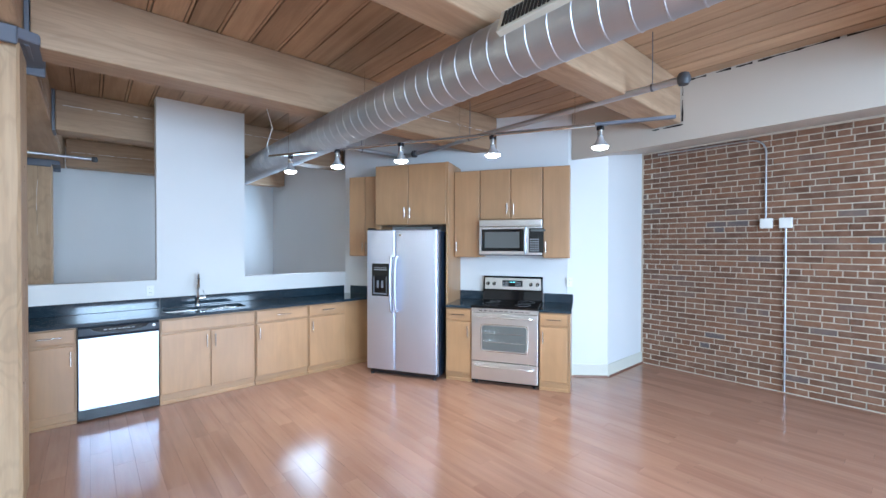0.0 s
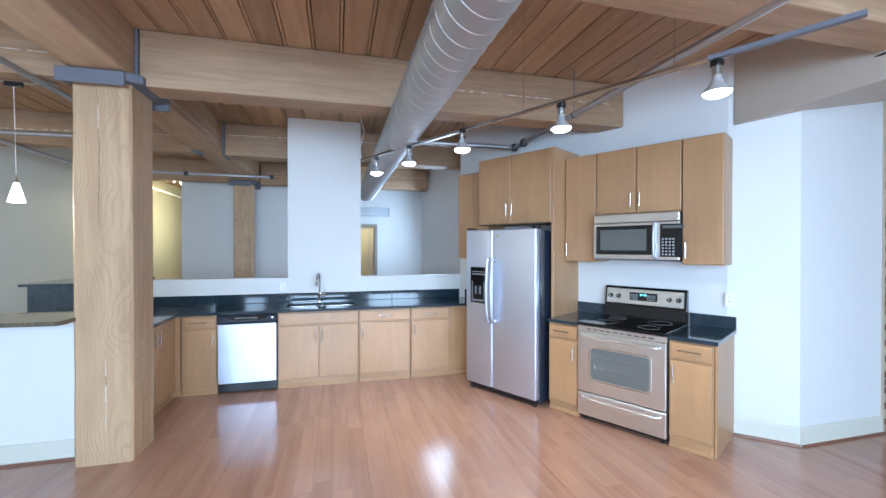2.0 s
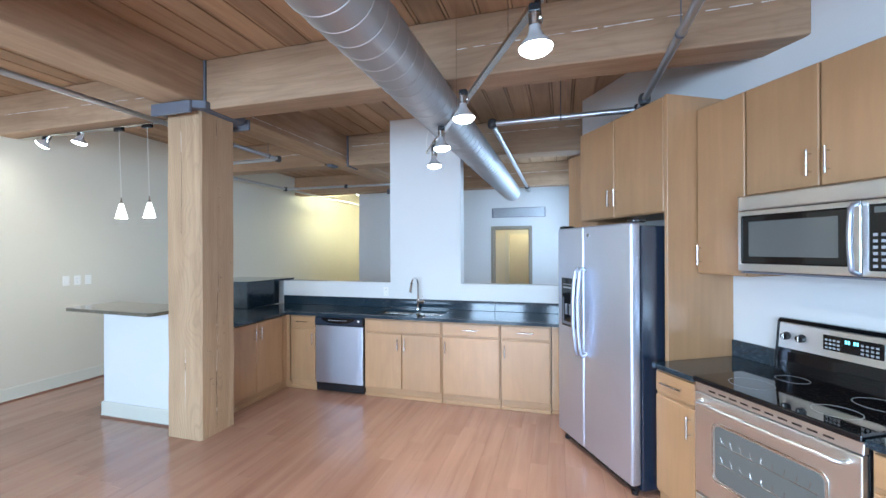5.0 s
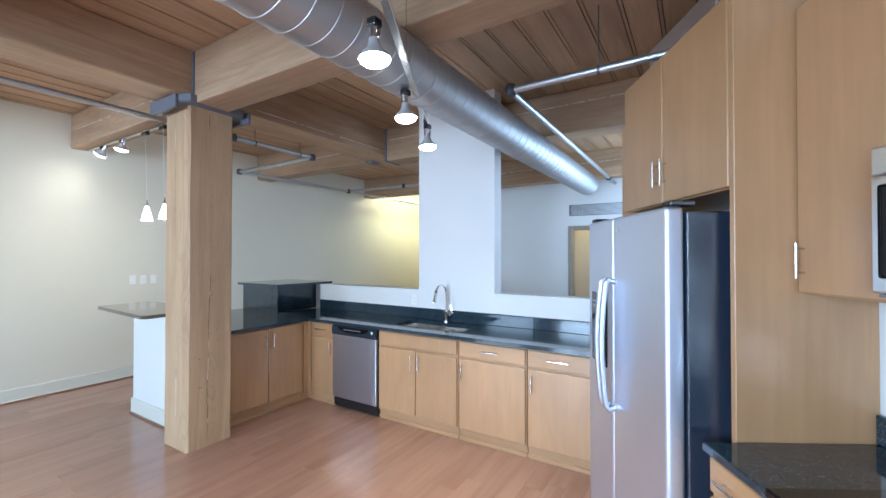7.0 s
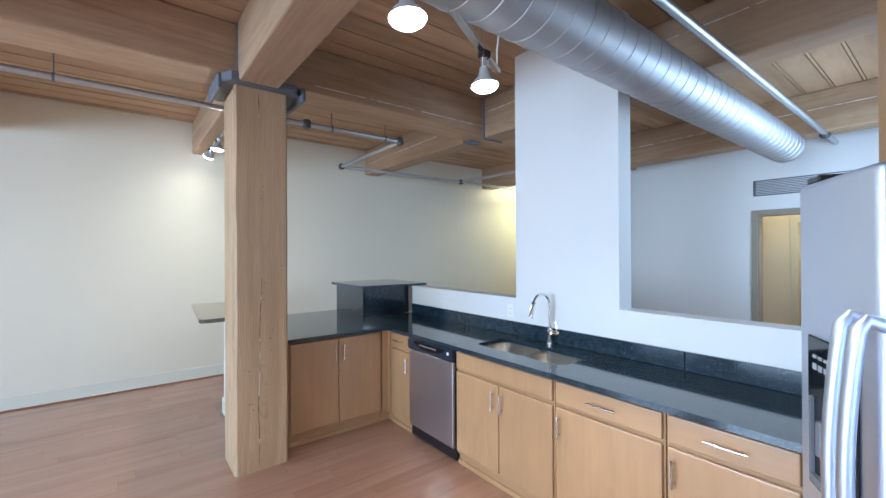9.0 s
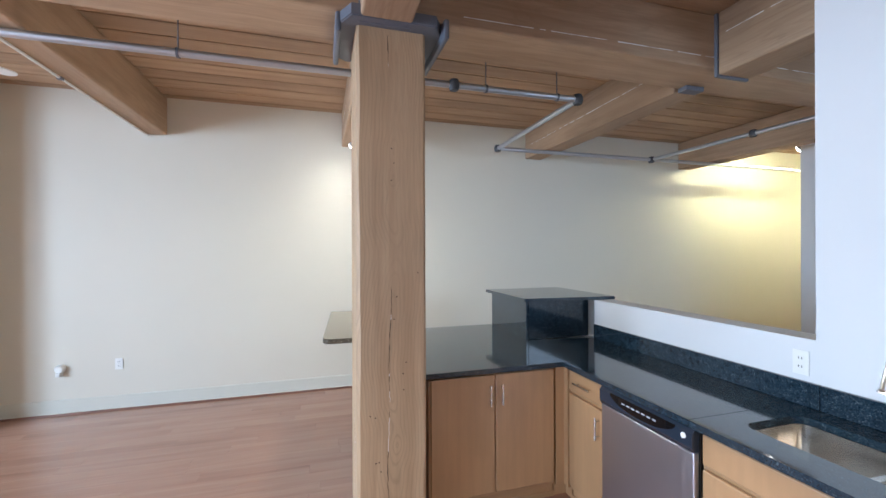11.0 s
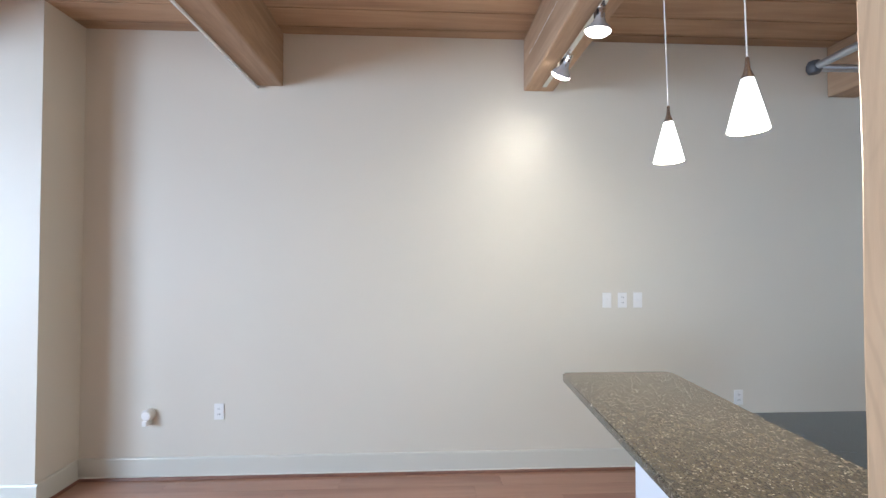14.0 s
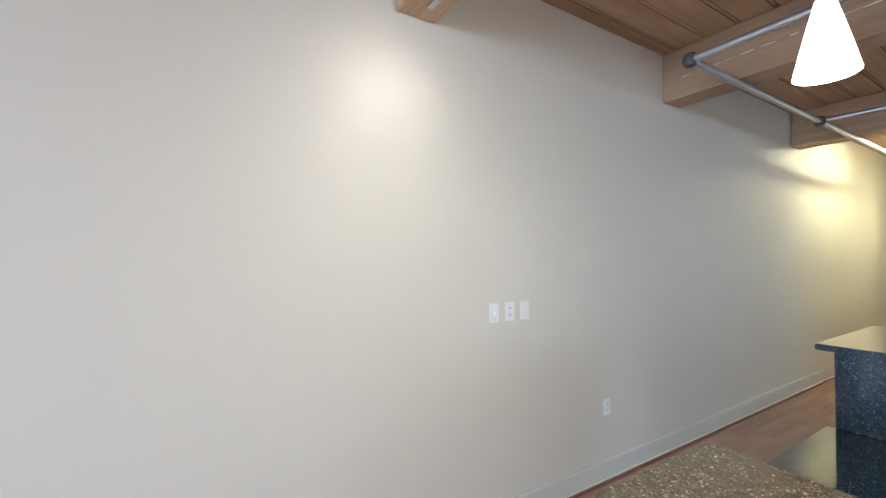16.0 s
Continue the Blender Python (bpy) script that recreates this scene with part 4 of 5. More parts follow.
# ---------------------------------------------------------------- microwave
M0, M1, MF, MZ0, MZ1 = -1.438, -0.684, -0.395, 1.485, 1.922
mw = thing("microwave", "stainless steel over-the-range microwave with a dark window", "microwave", ANGLE @ Matrix.Translation((-0.029, 0.022, 0)))
put("body", box((M0, MF + 0.03, MZ0), (M1, -0.025, MZ1 - 0.001), 0.004), black_plastic, mw, "black microwave case")
put("top_strip", box((M0, MF, MZ1 - 0.085), (M1, MF + 0.029, MZ1 - 0.002), 0.008, 3), steel_h, mw, "steel strip over the door")
md = put("door", box((M0, MF, MZ0 + 0.012), (-0.865, MF + 0.029, MZ1 - 0.088), 0.006, 3), steel_h, mw)
put("bezel", box((M0 + 0.028, MF - 0.004, MZ0 + 0.055), (-0.895, MF - 0.0005, MZ1 - 0.115), 0.008, 2), black_gloss, md, "black glass door panel")
put("window", box((M0 + 0.07, MF - 0.006, MZ0 + 0.095), (-0.945, MF - 0.0045, MZ1 - 0.15), 0.0006), glass_dark, md, "grey mesh window")
put("control_panel", box((-0.862, MF, MZ0 + 0.012), (M1, MF + 0.029, MZ1 - 0.088), 0.006, 3), steel_h, mw)
put("keypad", box((-0.835, MF - 0.004, MZ0 + 0.04), (M1 + 0.02, MF - 0.0005, MZ1 - 0.11), 0.003), black_gloss, mw, "black keypad")
for i in range(6):
    for j in range(4):
        put("key", box((-0.82 + j * 0.028, MF - 0.0052, MZ0 + 0.055 + i * 0.027), (-0.804 + j * 0.028, MF - 0.0043, MZ0 + 0.068 + i * 0.027)), grey_print, mw)
put("display", box((-0.815, MF - 0.0055, MZ1 - 0.148), (M1 + 0.04, MF - 0.0043, MZ1 - 0.122)), glass_dark, mw)
hp = [(-0.875, MF + 0.004, MZ1 - 0.10), (-0.875, MF - 0.03, MZ1 - 0.11)] + [(-0.875, MF - 0.04 - 0.012 * math.sin(math.pi * k / 8), MZ1 - 0.12 - 0.275 * k / 8) for k in range(9)] + [(-0.875, MF - 0.03, MZ0 + 0.035), (-0.875, MF + 0.004, MZ0 + 0.025)]
put("handle", sweep(hp, 0.011, 12), steel, md, "curved steel handle", smooth=True)
put("vent", box((M0 + 0.02, MF + 0.002, MZ0 + 0.001), (M1 - 0.02, MF + 0.026, MZ0 + 0.010)), iron, mw)

# ---------------------------------------------------------------- duct
duct = thing("ventilation_duct", "round spiral galvanised steel duct hung under the beams", "duct")
DXC, DZC, DR = 2.415, 2.687, 0.162
DUCT_END = 9.05
put("tube", tube((DXC, SOUTH + 0.01, DZC), (DXC, DUCT_END, DZC), DR, segs=48, caps=False), duct_steel, duct, smooth=True)
put("end_cap", lathe([(0.0, 0.035), (0.10, 0.032), (DR - 0.02, 0.018), (DR - 0.002, 0.0), (DR + 0.002, -0.03)], 40), duct_steel, duct, "domed end cap", smooth=True, m=pose(DXC, DUCT_END, DZC, -90))
bm = bmesh.new()
# one continuous raised spiral seam
pitch = 0.125
y, steps, prev = SOUTH + 0.05, 28, None
total = int((DUCT_END - 0.05 - y) / pitch * steps)
for i in range(total):
    a = 2 * math.pi * i / steps
    yy = y + pitch * i / steps
    ca, sa = math.cos(a), math.sin(a)
    ringv = [bm.verts.new((DXC + ca * (DR + h), yy + o, DZC + sa * (DR + h))) for o, h in ((-0.005, 0.0003), (-0.002, 0.0036), (0.002, 0.0036), (0.005, 0.0003))]
    if prev:
        for k in range(3):
            bm.faces.new((prev[k], prev[k + 1], ringv[k + 1], ringv[k]))
    prev = ringv
put("spiral_seam", bm, galvanised, duct)
gr = thing("duct_grille", "white metal side grille set into the round duct", "vent")
gm = Matrix.Translation((DXC, 1.75, DZC)) @ pose(0, 0, 0, 0, 0, -90) @ pose(0, 0, 0, -20, 0, 0)
put("frame", box((-0.32, -DR - 0.022, -0.065), (0.32, -DR + 0.06, 0.065), 0.004), trim_paint, gr, m=gm)
for k in range(24):
    put("slat", box((-0.285 + k * 0.0245, -DR - 0.028, -0.045), (-0.270 + k * 0.0245, -DR - 0.0225, 0.045)), dark_gap, gr, m=gm)

# ---------------------------------------------------------------- pipes


def pipe_run(label, pts, r=0.026, fittings=(), mat=None):
    p = thing("sprinkler_pipe", label, "pipe")
    for a, b3 in zip(pts, pts[1:]):
        put("pipe", tube(a, b3, r, segs=16), mat or galvanised, p, smooth=True)
    for f in fittings:
        f = Vector(f)
        put("fitting", lathe([(0, -r * 1.7), (r * 1.3, -r * 1.6), (r * 1.75, -r * 0.6), (r * 1.75, r * 0.6), (r * 1.3, r * 1.6), (0, r * 1.7)], 14, f), cast_iron, p, "dark cast pipe fitting", smooth=True)
    return p


PZ = 2.83
pipe_run("galvanised sprinkler pipe under the beams, with dark fittings", [(-0.28, SOUTH + 0.01, PZ), (-0.28, 5.99, PZ), (-1.91, 6.03, PZ), (-1.91, 13.9, PZ)], 0.024, [(-0.28, 4.95, PZ), (-0.28, 5.99, PZ), (-1.91, 6.03, PZ), (-1.91, 8.27, PZ)])
pipe_run("galvanised cross pipe below the girder", [(-1.86, 8.27, PZ), (0.72, 8.37, PZ)], 0.022, [(0.72, 8.37, PZ), (-0.6, 8.32, PZ)])
pipe_run("galvanised pipe above the range with elbows", [(3.95, 1.78, 2.83), (3.95, 5.30, 2.83), (2.67, 5.33, 2.83), (2.67, NORTH - 0.01, 2.83)], 0.026, [(3.95, 1.78, 2.83), (3.95, 5.30, 2.83), (3.95, 5.05, 2.83), (2.67, 5.33, 2.83), (2.67, 9.4, 2.83)])
for x, y in ((-0.28, 5.2), (-0.28, 3.2), (-0.28, 5.8), (3.95, 2.0), (3.95, 4.0), (3.3, 5.315)):
    h = thing("pipe_hanger", "thin threaded rod with a ring holding a pipe", "hanger")
    put("rod", tube((x, y, 2.85), (x, y, CEIL), 0.004, segs=8), iron, h)
    put("ring", lathe([(0.028, -0.008), (0.031, -0.008), (0.031, 0.008), (0.028, 0.008)], 18), iron, h, m=Matrix.Translation((x, y, 2.83)) @ pose(0, 0, 0, 90, 0, 0 if y < 5.3 or x < 0 else 90))

# ---------------------------------------------------------------- lights
TA, TB = Vector((2.09, 5.10, 2.54)), Vector((3.86, 1.80, 2.54))


def spotlight(x, y, ztrack, aim=(0, 0, -1), drop=0.18, energy=30, colour=(1, 0.94, 0.82), cone=140):
    """A track head: adapter, arm, socket and a reflector bulb whose face looks along aim."""
    s = thing("track_spotlight", "nickel track spotlight with a lit reflector bulb", "spotlight", group="track spotlights")
    a = Vector(aim).normalized()
    put("adapter", box((x - 0.022, y - 0.022, ztrack - 0.045), (x + 0.022, y + 0.022, ztrack - 0.012), 0.005, 2), black_plastic, s, "black track adapter")
    q = Vector((x, y, ztrack - 0.055))
    face = Vector((x, y, ztrack)) + Vector((a.x * 0.05, a.y * 0.05, -drop))
    m = Matrix.Translation(face) @ (-a).to_track_quat("Z", "Y").to_matrix().to_4x4()
    put("arm", sweep([q + Vector((0, 0, 0.012)), q + Vector((0.025, 0, -0.01)), face - a * 0.085 + Vector((0.025, 0, 0.01)), face - a * 0.08], 0.006, 8), nickel, s)
    put("socket", lathe([(0, 0.135), (0.021, 0.135), (0.021, 0.075), (0, 0.074)], 20), nickel, s, m=m, smooth=True)
    put("bulb_body", lathe([(0.0215, 0.09), (0.023, 0.07), (0.036, 0.045), (0.056, 0.026), (0.062, 0.010), (0.057, 0.0), (0.049, 0.001)], 24), frosted, s, "frosted reflector bulb", m=m, smooth=True)
    put("bulb_face", lathe([(0.0, -0.017), (0.024, -0.015), (0.045, -0.009), (0.057, 0.0), (0.0625, 0.0095)], 24), bulb_glow, s, "glowing bulb face", m=m, smooth=True)
    lamp("SPOT", energy, Matrix.Translation(face + a * 0.02) @ a.to_track_quat("-Z", "Y").to_matrix().to_4x4(), colour, cone=cone, radius=0.05)
    return s


tr = thing("light_track", "pale metal light track hung on thin wires, its end section dark", "light track")
d = (TB - TA).normalized()
cut = TA + d * 3.2


def bar_between(p, q, w, h):
    m = Matrix.Translation(p) @ (q - p).to_track_quat("Y", "Z").to_matrix().to_4x4()
    return box((-w / 2, 0, -h / 2), (w / 2, (q - p).length, h / 2), 0.002), m


bm, m = bar_between(TA, cut, 0.035, 0.02)
put("rail", bm, nickel, tr, m=m)
bm, m = bar_between(cut + d * 0.001, TB, 0.035, 0.022)
put("end_rail", bm, iron, tr, "dark end section", m=m)
for k in (0.25, 1.15, 2.1, 3.05):
    p = TA + d * k
    put("wire", tube(p + Vector((0, 0, 0.01)), (p.x, p.y, CEIL), 0.0018, segs=6), nickel, tr)
put("cord", sweep([TA + Vector((0, 0, 0.005)), TA + Vector((-0.02, 0.02, 0.12)), TA + Vector((0.03, 0, 0.3)), TA + Vector((-0.03, 0, 0.5)), (TA.x - 0.02, TA.y, CEIL)], 0.004, 6), plastic_white, tr, "thin white power cord")
for x, y in ((2.225, 4.88), (2.464, 4.306), (2.775, 3.692), (3.215, 2.986), (3.63, 2.254)):
    spotlight(x, y, 2.54, (0.05, 0.02, -1))

tr2 = thing("light_track", "thin light track fixed under the beam over the breakfast bar", "light track")
TY, TZ = 4.375, BEAM_Z - 0.012
put("rail", box((-2.30, TY - 0.016, TZ - 0.010), (-0.20, TY + 0.016, TZ + 0.008), 0.002), nickel, tr2)
spotlight(-1.885, TY, TZ, (-0.55, -0.25, -0.70), 0.10, energy=6, colour=(1, 0.91, 0.76), cone=120)
spotlight(-1.37, TY, TZ, (-0.20, -0.1, -1), 0.12, energy=10, colour=(1, 0.90, 0.74))
for x in (-0.838, -0.474):
    p = thing("pendant_lamp", "glowing white cone pendant lamp on a thin cord", "pendant lamp", group="bar pendants")
    put("canopy", box((x - 0.055, TY - 0.018, TZ - 0.042), (x + 0.055, TY + 0.018, TZ - 0.011), 0.006, 2), black_plastic, p, "black track adapter")
    put("cord", tube((x, TY + 0.02, 2.145), (x, TY + 0.02 - 0.02, TZ - 0.04), 0.002, segs=6), plastic_white, p)
    put("cap", lathe([(0, 0.205), (0.005, 0.20), (0.007, 0.17), (0.016, 0.145), (0.015, 0.140)], 18, (x, TY + 0.02, 1.948)), nickel, p, "nickel cap", smooth=True)
    put("shade", lathe([(0.015, 0.142), (0.026, 0.10), (0.039, 0.048), (0.050, 0.0), (0.048, -0.001), (0.037, 0.048), (0.024, 0.10), (0.010, 0.139)], 28, (x, TY + 0.02, 1.948)), shade_glow, p, "glowing white glass cone", smooth=True)
    lamp("POINT", 8, pose(x, TY + 0.02, 1.92), (1, 0.86, 0.66), radius=0.04)
tr3 = thing("light_track", "short light track beyond the far beam", "light track")
put("rail", box((-1.545, 9.72, 3.14), (-1.515, 11.4, 3.16), 0.002), nickel, tr3)
for y in (9.9, 11.2):
    put("wire", tube((-1.53, y, 3.16), (-1.53, y, CEIL), 0.002, segs=6), nickel, tr3)
for y in (10.0, 10.55, 11.1):
    spotlight(-1.53, y, 3.15, (-0.7, -0.1, -0.6), 0.12, energy=21, colour=(1, 0.90, 0.50), cone=165)
# unseen fill for the corridor wall, in place of lights further along it
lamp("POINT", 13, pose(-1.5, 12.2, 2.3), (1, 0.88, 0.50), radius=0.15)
# added warm fill inside the far doorway, without a fitting
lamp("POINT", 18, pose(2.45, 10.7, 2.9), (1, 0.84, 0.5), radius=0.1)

# second added fill, past the inner doorway, also without a fitting
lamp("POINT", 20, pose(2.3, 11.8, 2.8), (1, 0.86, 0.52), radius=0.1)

# ---------------------------------------------------------------- small fittings


def plate(m, label, kind="outlet", category="outlet"):
    p = thing("wall_" + kind, label, category, m)
    pl = put("cover", box((-0.035, -0.006, -0.0575), (0.035, -0.0005, 0.0575), 0.0025, 2), plastic_white, p)
    if kind == "outlet":
        for z in (-0.02, 0.02):
            put("socket", box((-0.016, -0.0078, z - 0.014), (0.016, -0.0062, z + 0.014), 0.0006), plastic_white, p)
            bm = bmesh.new()
            add_box(bm, (-0.008, -0.0085, z - 0.004), (-0.005, -0.0079, z + 0.006))
            add_box(bm, (0.005, -0.0085, z - 0.004), (0.008, -0.0079, z + 0.006))
            put("slots", bm, dark_gap, p)
    elif kind == "switch":
        put("toggle", box((-0.005, -0.014, -0.010), (0.005, -0.0062, 0.010), 0.001), plastic_white, p)
    return p


def west(y, z):
    return Matrix.Translation((LEFT_X, y, z)) @ pose(0, 0, 0, 0, 0, 90)


plate(west(2.02, 0.47), "ivory wall outlet above the baseboard of the cream wall")
plate(west(5.93, 0.52), "ivory wall outlet beside the bar")
for y, kind in ((4.90, "switch"), (5.02, "outlet"), (5.14, "switch")):
    plate(west(y, 1.27), "white %s plate in a row of three on the cream wall" % kind, kind, "light switch" if kind == "switch" else "outlet")
plate(Matrix.Translation((5.05, 3.45, 0)) @ pose(0, 0, 1.16, 0, 0, -52) @ pose(0.05, 0.03, 0), "white outlet on the pale wall beside the range")
plate(Matrix.Translation((1.165, SINK_Y, 1.10)), "white outlet on the low wall beside the tap")
blob = thing("wall_plug", "small round white plug-in device on the cream wall", "plug", west(1.53, 0.46))
put("cover", lathe([(0, 0.05), (0.03, 0.048), (0.042, 0.03), (0.042, 0.0)], 24), plastic_white, blob, m=pose(0, 0, 0, 90), smooth=True)
put("socket", box((-0.02, -0.062, -0.07), (0.02, -0.0005, -0.03), 0.006), plastic_white, blob)

gv = thing("return_vent", "grey slatted air vent above the far doorway", "vent", pose(2.44, NORTH, 2.395))
put("frame", box((-0.55, -0.012, -0.10), (0.55, -0.0005, 0.10), 0.003), iron, gv)
for k in range(9):
    put("slat", box((-0.52, -0.022, -0.085 + k * 0.02), (0.52, -0.0125, -0.076 + k * 0.02)), galvanised, gv)
dcase = thing("door_casing", "grey-brown painted door frame of the far doorway", "door frame", pose(0, NORTH, 0))
for a, b3 in (((DX0 - 0.055, -0.02, 0.0), (DX0, -0.001, DZ + 0.055)), ((DX1, -0.02, 0.0), (DX1 + 0.055, -0.001, DZ + 0.055)), ((DX0 + 0.0005, -0.02, DZ), (DX1 - 0.0005, -0.001, DZ + 0.055))):
    put("board", box(a, b3, 0.003), frame_brown, dcase)
for a, b3 in (((DX0, 0.0, 0.0), (DX0 + 0.02, 0.15, DZ)), ((DX1 - 0.02, 0.0, 0.0), (DX1, 0.15, DZ)), ((DX0 + 0.021, 0.0, DZ - 0.02), (DX1 - 0.021, 0.15, DZ))):
    put("jamb", box(a, b3, 0.002), frame_brown, dcase)
icase = thing("door_casing", "cream painted frame of an inner doorway beyond the hall", "door frame", pose(0, 11.3, 0))
for a, b3 in (((1.99, -0.02, 0.0), (2.08, -0.001, 2.09)), ((2.62, -0.02, 0.0), (2.71, -0.001, 2.09)), ((2.0805, -0.02, 2.0), (2.6195, -0.001, 2.09))):
    put("board", box(a, b3, 0.003), trim_paint, icase)

# conduit and boxes on the brick
cond = thing("conduit", "thin metal conduit down the brick wall to grey boxes", "conduit")
bx = BRICK_X - 0.03
put("pipe", sweep([(bx, 2.9, 2.815), (bx, 1.90, 2.81)] + [(bx, 1.90 - 0.15 * math.sin(radians(a)), 2.66 + 0.15 * math.cos(radians(a))) for a in range(10, 91, 16)] + [(bx, 1.75, 1.89)], 0.0085, 10), galvanised, cond, smooth=True)
put("pipe", tube((bx, 1.575, 0.02), (bx, 1.575, 1.83), 0.0085), galvanised, cond, smooth=True)
for y in (1.745, 1.575):
    b4 = thing("junction_box", "small pale metal electrical box on the brick wall", "electrical box", pose(BRICK_X, y, 1.86))
    put("cover", box((-0.055, -0.055, -0.055), (-0.001, 0.055, 0.055), 0.005, 2), plastic_white, b4)

# straps where beams meet the girder
for y0, y1 in ((4.26, 4.49), (6.68, 6.92)):
    st = thing("beam_strap", "dark iron hanger where a beam meets the girder", "bracket")
    put("strap", box((GX1 + 0.003, y0 - 0.045, BEAM_Z - 0.03), (GX1 + 0.027, y1 + 0.005, CEIL - 0.003), 0.002), iron, st)

br = thing("beam_bracket", "bent dark iron bracket under the girder at a beam end", "bracket")
put("plate", box((0.0, 6.70, BEAM_Z + 0.004), (0.085, 6.87, BEAM_Z + 0.039), 0.006, 2), iron, br)

# ceiling fan blade end over the living side
fan = thing("ceiling_fan", "white four-blade ceiling fan beside the girder", "ceiling fan", pose(-0.45, 1.50, 0))
put("rod", tube((0, 0, 3.0), (0, 0, CEIL), 0.012), plastic_white, fan)
put("motor", lathe([(0, 0.10), (0.06, 0.095), (0.11, 0.06), (0.12, 0.0), (0.09, -0.04), (0, -0.05)], 28, (0, 0, 2.92)), plastic_white, fan, smooth=True)
for k in range(4):
    bm = prism([(0.10, -0.035), (0.30, -0.065), (0.76, -0.07)] + arc(0.76, 0, 0.07, -80, 80, 6) + [(0.76, 0.07), (0.30, 0.065), (0.10, 0.035)], 2.90, 2.908)
    put("blade", bm, plastic_white, fan, m=pose(0, 0, 0, 0, 0, 150 + 90 * k))

# conduit under the first beam, pale filler in beam cracks, torn plaster at the soffit
cd = thing("conduit", "thin pale conduit along the underside of a beam", "conduit")
put("pipe", tube((LEFT_X + 0.004, 2.272, BEAM_Z), (GX0 - 0.3, 2.272, BEAM_Z), 0.009, segs=10), plastic_white, cd, smooth=True)
put("clip", box((-0.99, 2.255, BEAM_Z - 0.012), (-0.96, 2.289, BEAM_Z + 0.008), 0.002), iron, cd)


def ragged(name, p, q, normal, up, width, mat, seed, label, category):
    """A thin ragged strip from p to q, a hair proud of the surface that it lies on."""
    rs = random.Random(seed)
    p, q, nrm, up = Vector(p), Vector(q), Vector(normal), Vector(up)
    bm, prev, n = bmesh.new(), None, max(8, int((q - p).length / 0.04))
    drift = 0.0
    for i in range(n + 1):
        drift += rs.uniform(-0.3, 0.3) * width
        c = p.lerp(q, i / n) + nrm * 0.0015 + up * drift * 0.5
        w = width * rs.uniform(0.15, 1.0)
        row = [bm.verts.new(c - up * w), bm.verts.new(c + up * w)]
        if prev and rs.random() < 0.85:
            bm.faces.new((prev[0], prev[1], row[1], row[0]))
        prev = row
    return put("strip", bm, mat, thing(name, label, category))


ragged("crack_filler", (0.45, 6.64, 3.10), (3.6, 6.64, 3.13), (0, -1, 0), (0, 0, 1), 0.004, plastic_white, 1, "pale filler in a long crack of the beam", "filler")
ragged("crack_filler", (0.45, 9.26, 3.05), (3.6, 9.26, 3.08), (0, -1, 0), (0, 0, 1), 0.004, plastic_white, 2, "pale filler in a long crack of the beam", "filler")
ragged("crack_filler", (-2.3, 6.68, 3.02), (-0.2, 6.68, 3.06), (0, -1, 0), (0, 0, 1), 0.004, plastic_white, 3, "pale filler in a long crack of the beam", "filler")
ragged("crack_filler", (-2.3, 4.26, 3.06), (-0.2, 4.26, 3.03), (0, -1, 0), (0, 0, 1), 0.003, plastic_white, 4, "pale filler in a long crack of the beam", "filler")
ragged("crack_filler", (2.6, 4.22, 3.03), (4.5, 4.22, 3.05), (0, -1, 0), (0, 0, 1), 0.004, plastic_white, 5, "pale filler in a long crack of the beam", "filler")
ragged("crack_filler", (GX1, 4.8, 2.95), (GX1, 9.0, 2.97), (1, 0, 0), (0, 0, 1), 0.004, plastic_white, 6, "pale filler in a long crack of the girder", "filler")
ragged("plaster_edge", (5.13, -0.5, CEIL - 0.012), (5.13, 2.18, CEIL - 0.012), (-1, 0, 0), (0, 0, 1), 0.011, dark_gap, 7, "dark torn plaster edge at the top of the soffit", "plaster")
ragged("plaster_edge", (5.13, 2.188, 2.85), (5.13, 2.188, CEIL - 0.03), (-1, 0, 0), (0, 1, 0), 0.010, dark_gap, 8, "dark torn plaster edge beside the beam end", "plaster")
ragged("plaster_edge", (5.13, 2.18, 2.818), (5.13, 2.48, 2.818), (-1, 0, 0), (0, 0, 1), 0.010, dark_gap, 9, "dark torn plaster edge under the beam end", "plaster")

# ---------------------------------------------------------------- bricks
random.seed(5)
BL, BHT, JT = 0.203, 0.057, 0.0107
meshes = {}


def brick_mesh(length, variant):
    key = (round(length, 3), variant)
    if key not in meshes:
        bm = bmesh.new()
        rs = random.Random(int(length * 1000) + variant)
        h, t = BHT / 2, 0.007
        f = [bm.verts.new((-t + rs.uniform(-0.002, 0.002), sy * (length / 2 - 0.004) + rs.uniform(-0.002, 0.002), sz * (h - 0.004) + rs.uniform(-0.002, 0.002))) for sy, sz in ((-1, -1), (1, -1), (1, 1), (-1, 1))]
        g = [bm.verts.new((-t + 0.004, sy * length / 2 + rs.uniform(-0.001, 0.001), sz * h + rs.uniform(-0.001, 0.001))) for sy, sz in ((-1, -1), (1, -1), (1, 1), (-1, 1))]
        k = [bm.verts.new((0.011, sy * length / 2, sz * h)) for sy, sz in ((-1, -1), (1, -1), (1, 1), (-1, 1))]
        bm.faces.new(f[::-1])
        for i in range(4):
            j = (i + 1) % 4
            bm.faces.new((f[i], f[j], g[j], g[i]))
            bm.faces.new((g[i], g[j], k[j], k[i]))
        bmesh.ops.recalc_face_normals(bm, faces=bm.faces)
        me = bpy.data.meshes.new("brick")
        bm.to_mesh(me)
        bm.free()
        me.materials.append(brick_mat)
        meshes[key] = me
    return meshes[key]


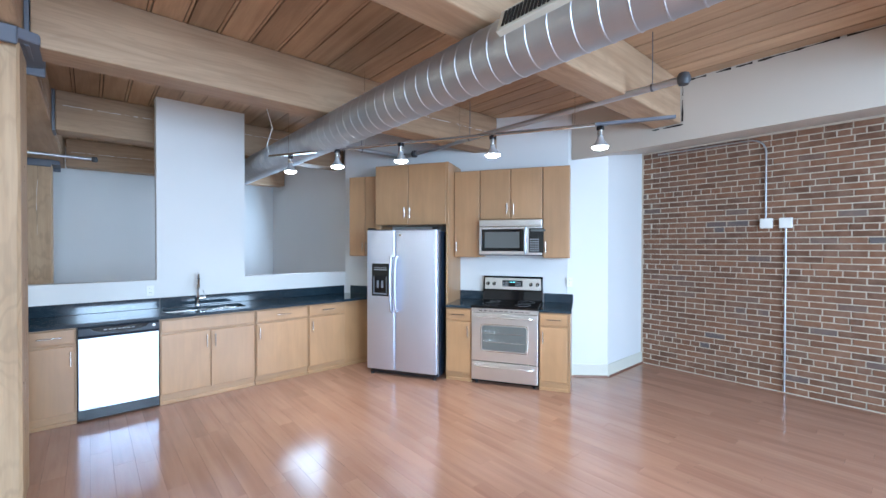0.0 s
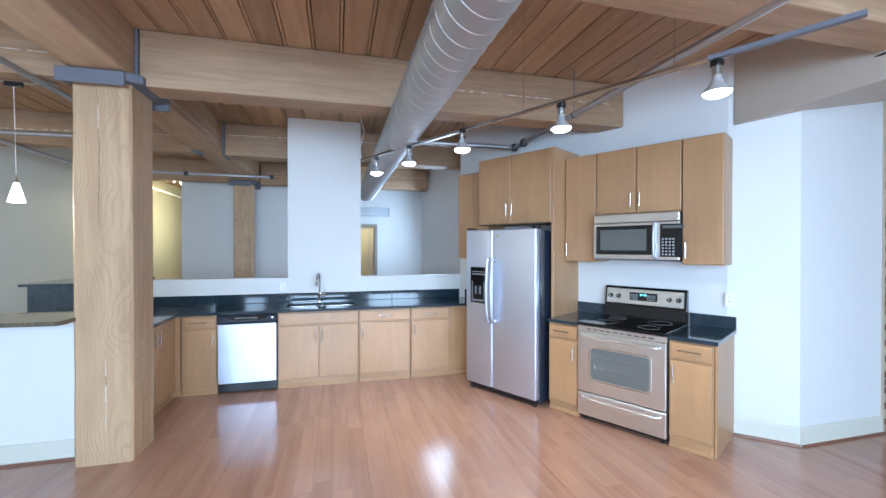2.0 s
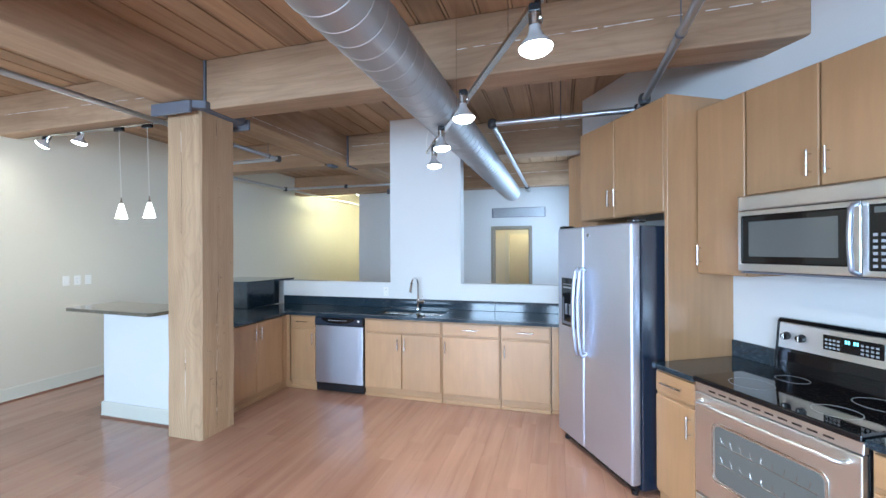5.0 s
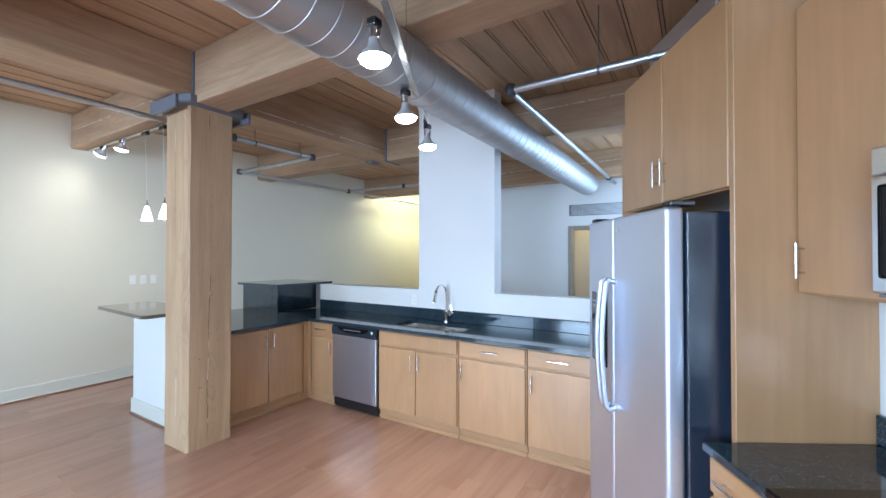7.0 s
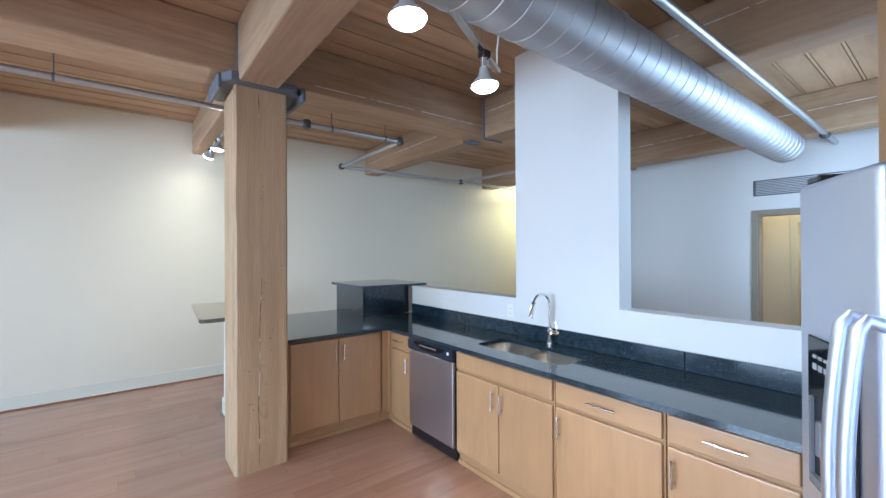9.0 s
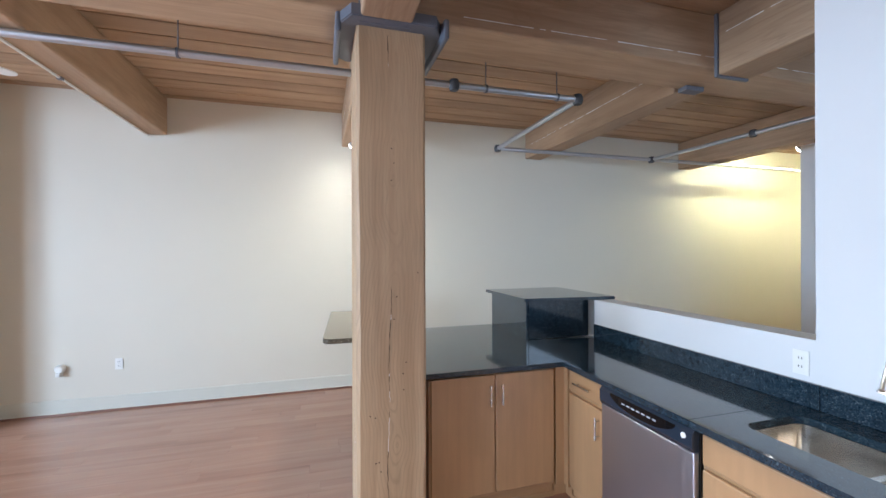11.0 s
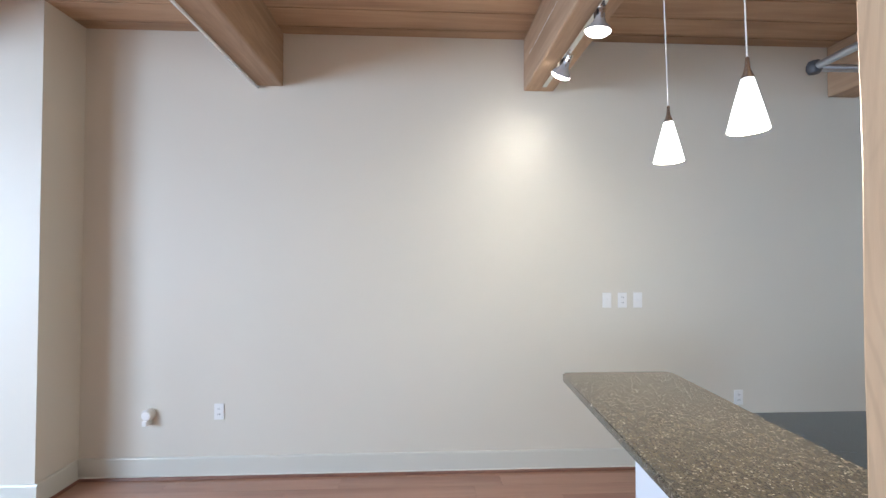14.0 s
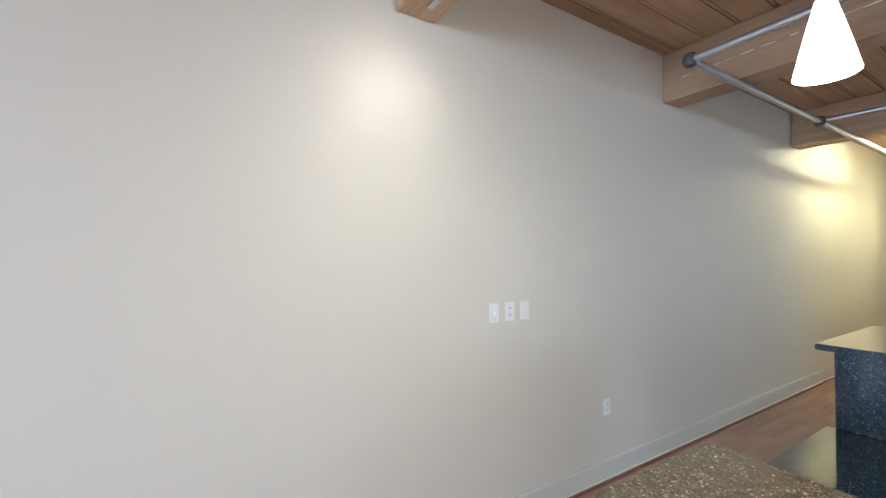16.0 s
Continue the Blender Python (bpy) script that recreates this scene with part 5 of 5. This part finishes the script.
brick_wall = bpy.data.objects["wall_east_brick"]
far_v, far_f = [], []
course, z = 0, 0.012
near = []
while z + BHT < 2.90:
    header = course % 7 == 5
    ln = 0.095 if header else BL
    y = 3.095 - (random.uniform(0, 0.015)) - (ln + JT) * (0.5 if course % 2 else 0.0)
    if course % 2:
        near.append((3.095 - (ln + JT) * 0.25 + 0.004, z + BHT / 2, (ln + JT) * 0.5 - JT))
    while y - ln > SOUTH:
        near.append((y - ln / 2, z + BHT / 2, ln))
        y -= ln + JT
    z += BHT + JT
    course += 1
near.sort(key=lambda q: -q[0] + 0.35 * abs(q[1] - 1.5))
for i, (y, zz, ln) in enumerate(near):
    if i < 300:
        ob = new("brick", brick_mesh(ln, i % 5))
        ob.parent = brick_wall
        ob.location = (BRICK_X + random.uniform(-0.002, 0.002), y, zz)
    else:
        t = 0.007 + random.uniform(-0.003, 0.003)
        base = len(far_v)
        for dx, g in ((-t, 0.004), (-t + 0.005, 0.0), (0.011, 0.0)):
            for sy, sz in ((-1, -1), (1, -1), (1, 1), (-1, 1)):
                far_v.append((BRICK_X + dx, y + sy * (ln / 2 - g) + random.uniform(-0.0012, 0.0012), zz + sz * (BHT / 2 - g) + random.uniform(-0.0012, 0.0012)))
        far_f.append((base + 3, base + 2, base + 1, base))
        for r in (0, 4):
            for k in range(4):
                j = (k + 1) % 4
                far_f.append((base + r + k, base + r + j, base + r + 4 + j, base + r + 4 + k))
# the strip of brick past the cream pier
zz = 0.04
while zz < 2.9:
    y = -0.09 - random.uniform(0, 0.1)
    while y - BL > SOUTH:
        base = len(far_v)
        for dx, g in ((0.012, 0.004), (0.008, 0.0), (-0.005, 0.0)):
            for sy, sz in ((-1, -1), (1, -1), (1, 1), (-1, 1)):
                far_v.append((-2.42 + dx, y - BL / 2 + sy * (BL / 2 - g), zz + sz * (BHT / 2 - g)))
        far_f.append((base, base + 1, base + 2, base + 3))
        for r in (0, 4):
            for k in range(4):
                j = (k + 1) % 4
                far_f.append((base + r + j, base + r + k, base + r + 4 + k, base + r + 4 + j))
        y -= BL + JT
    zz += BHT + JT
me = bpy.data.meshes.new("brick_field")
me.from_pydata(far_v, [], far_f)
me.materials.append(brick_stuff)
tagged(new("brick_field", me), "far courses of red-brown brick", "brick wall", kind="stuff")
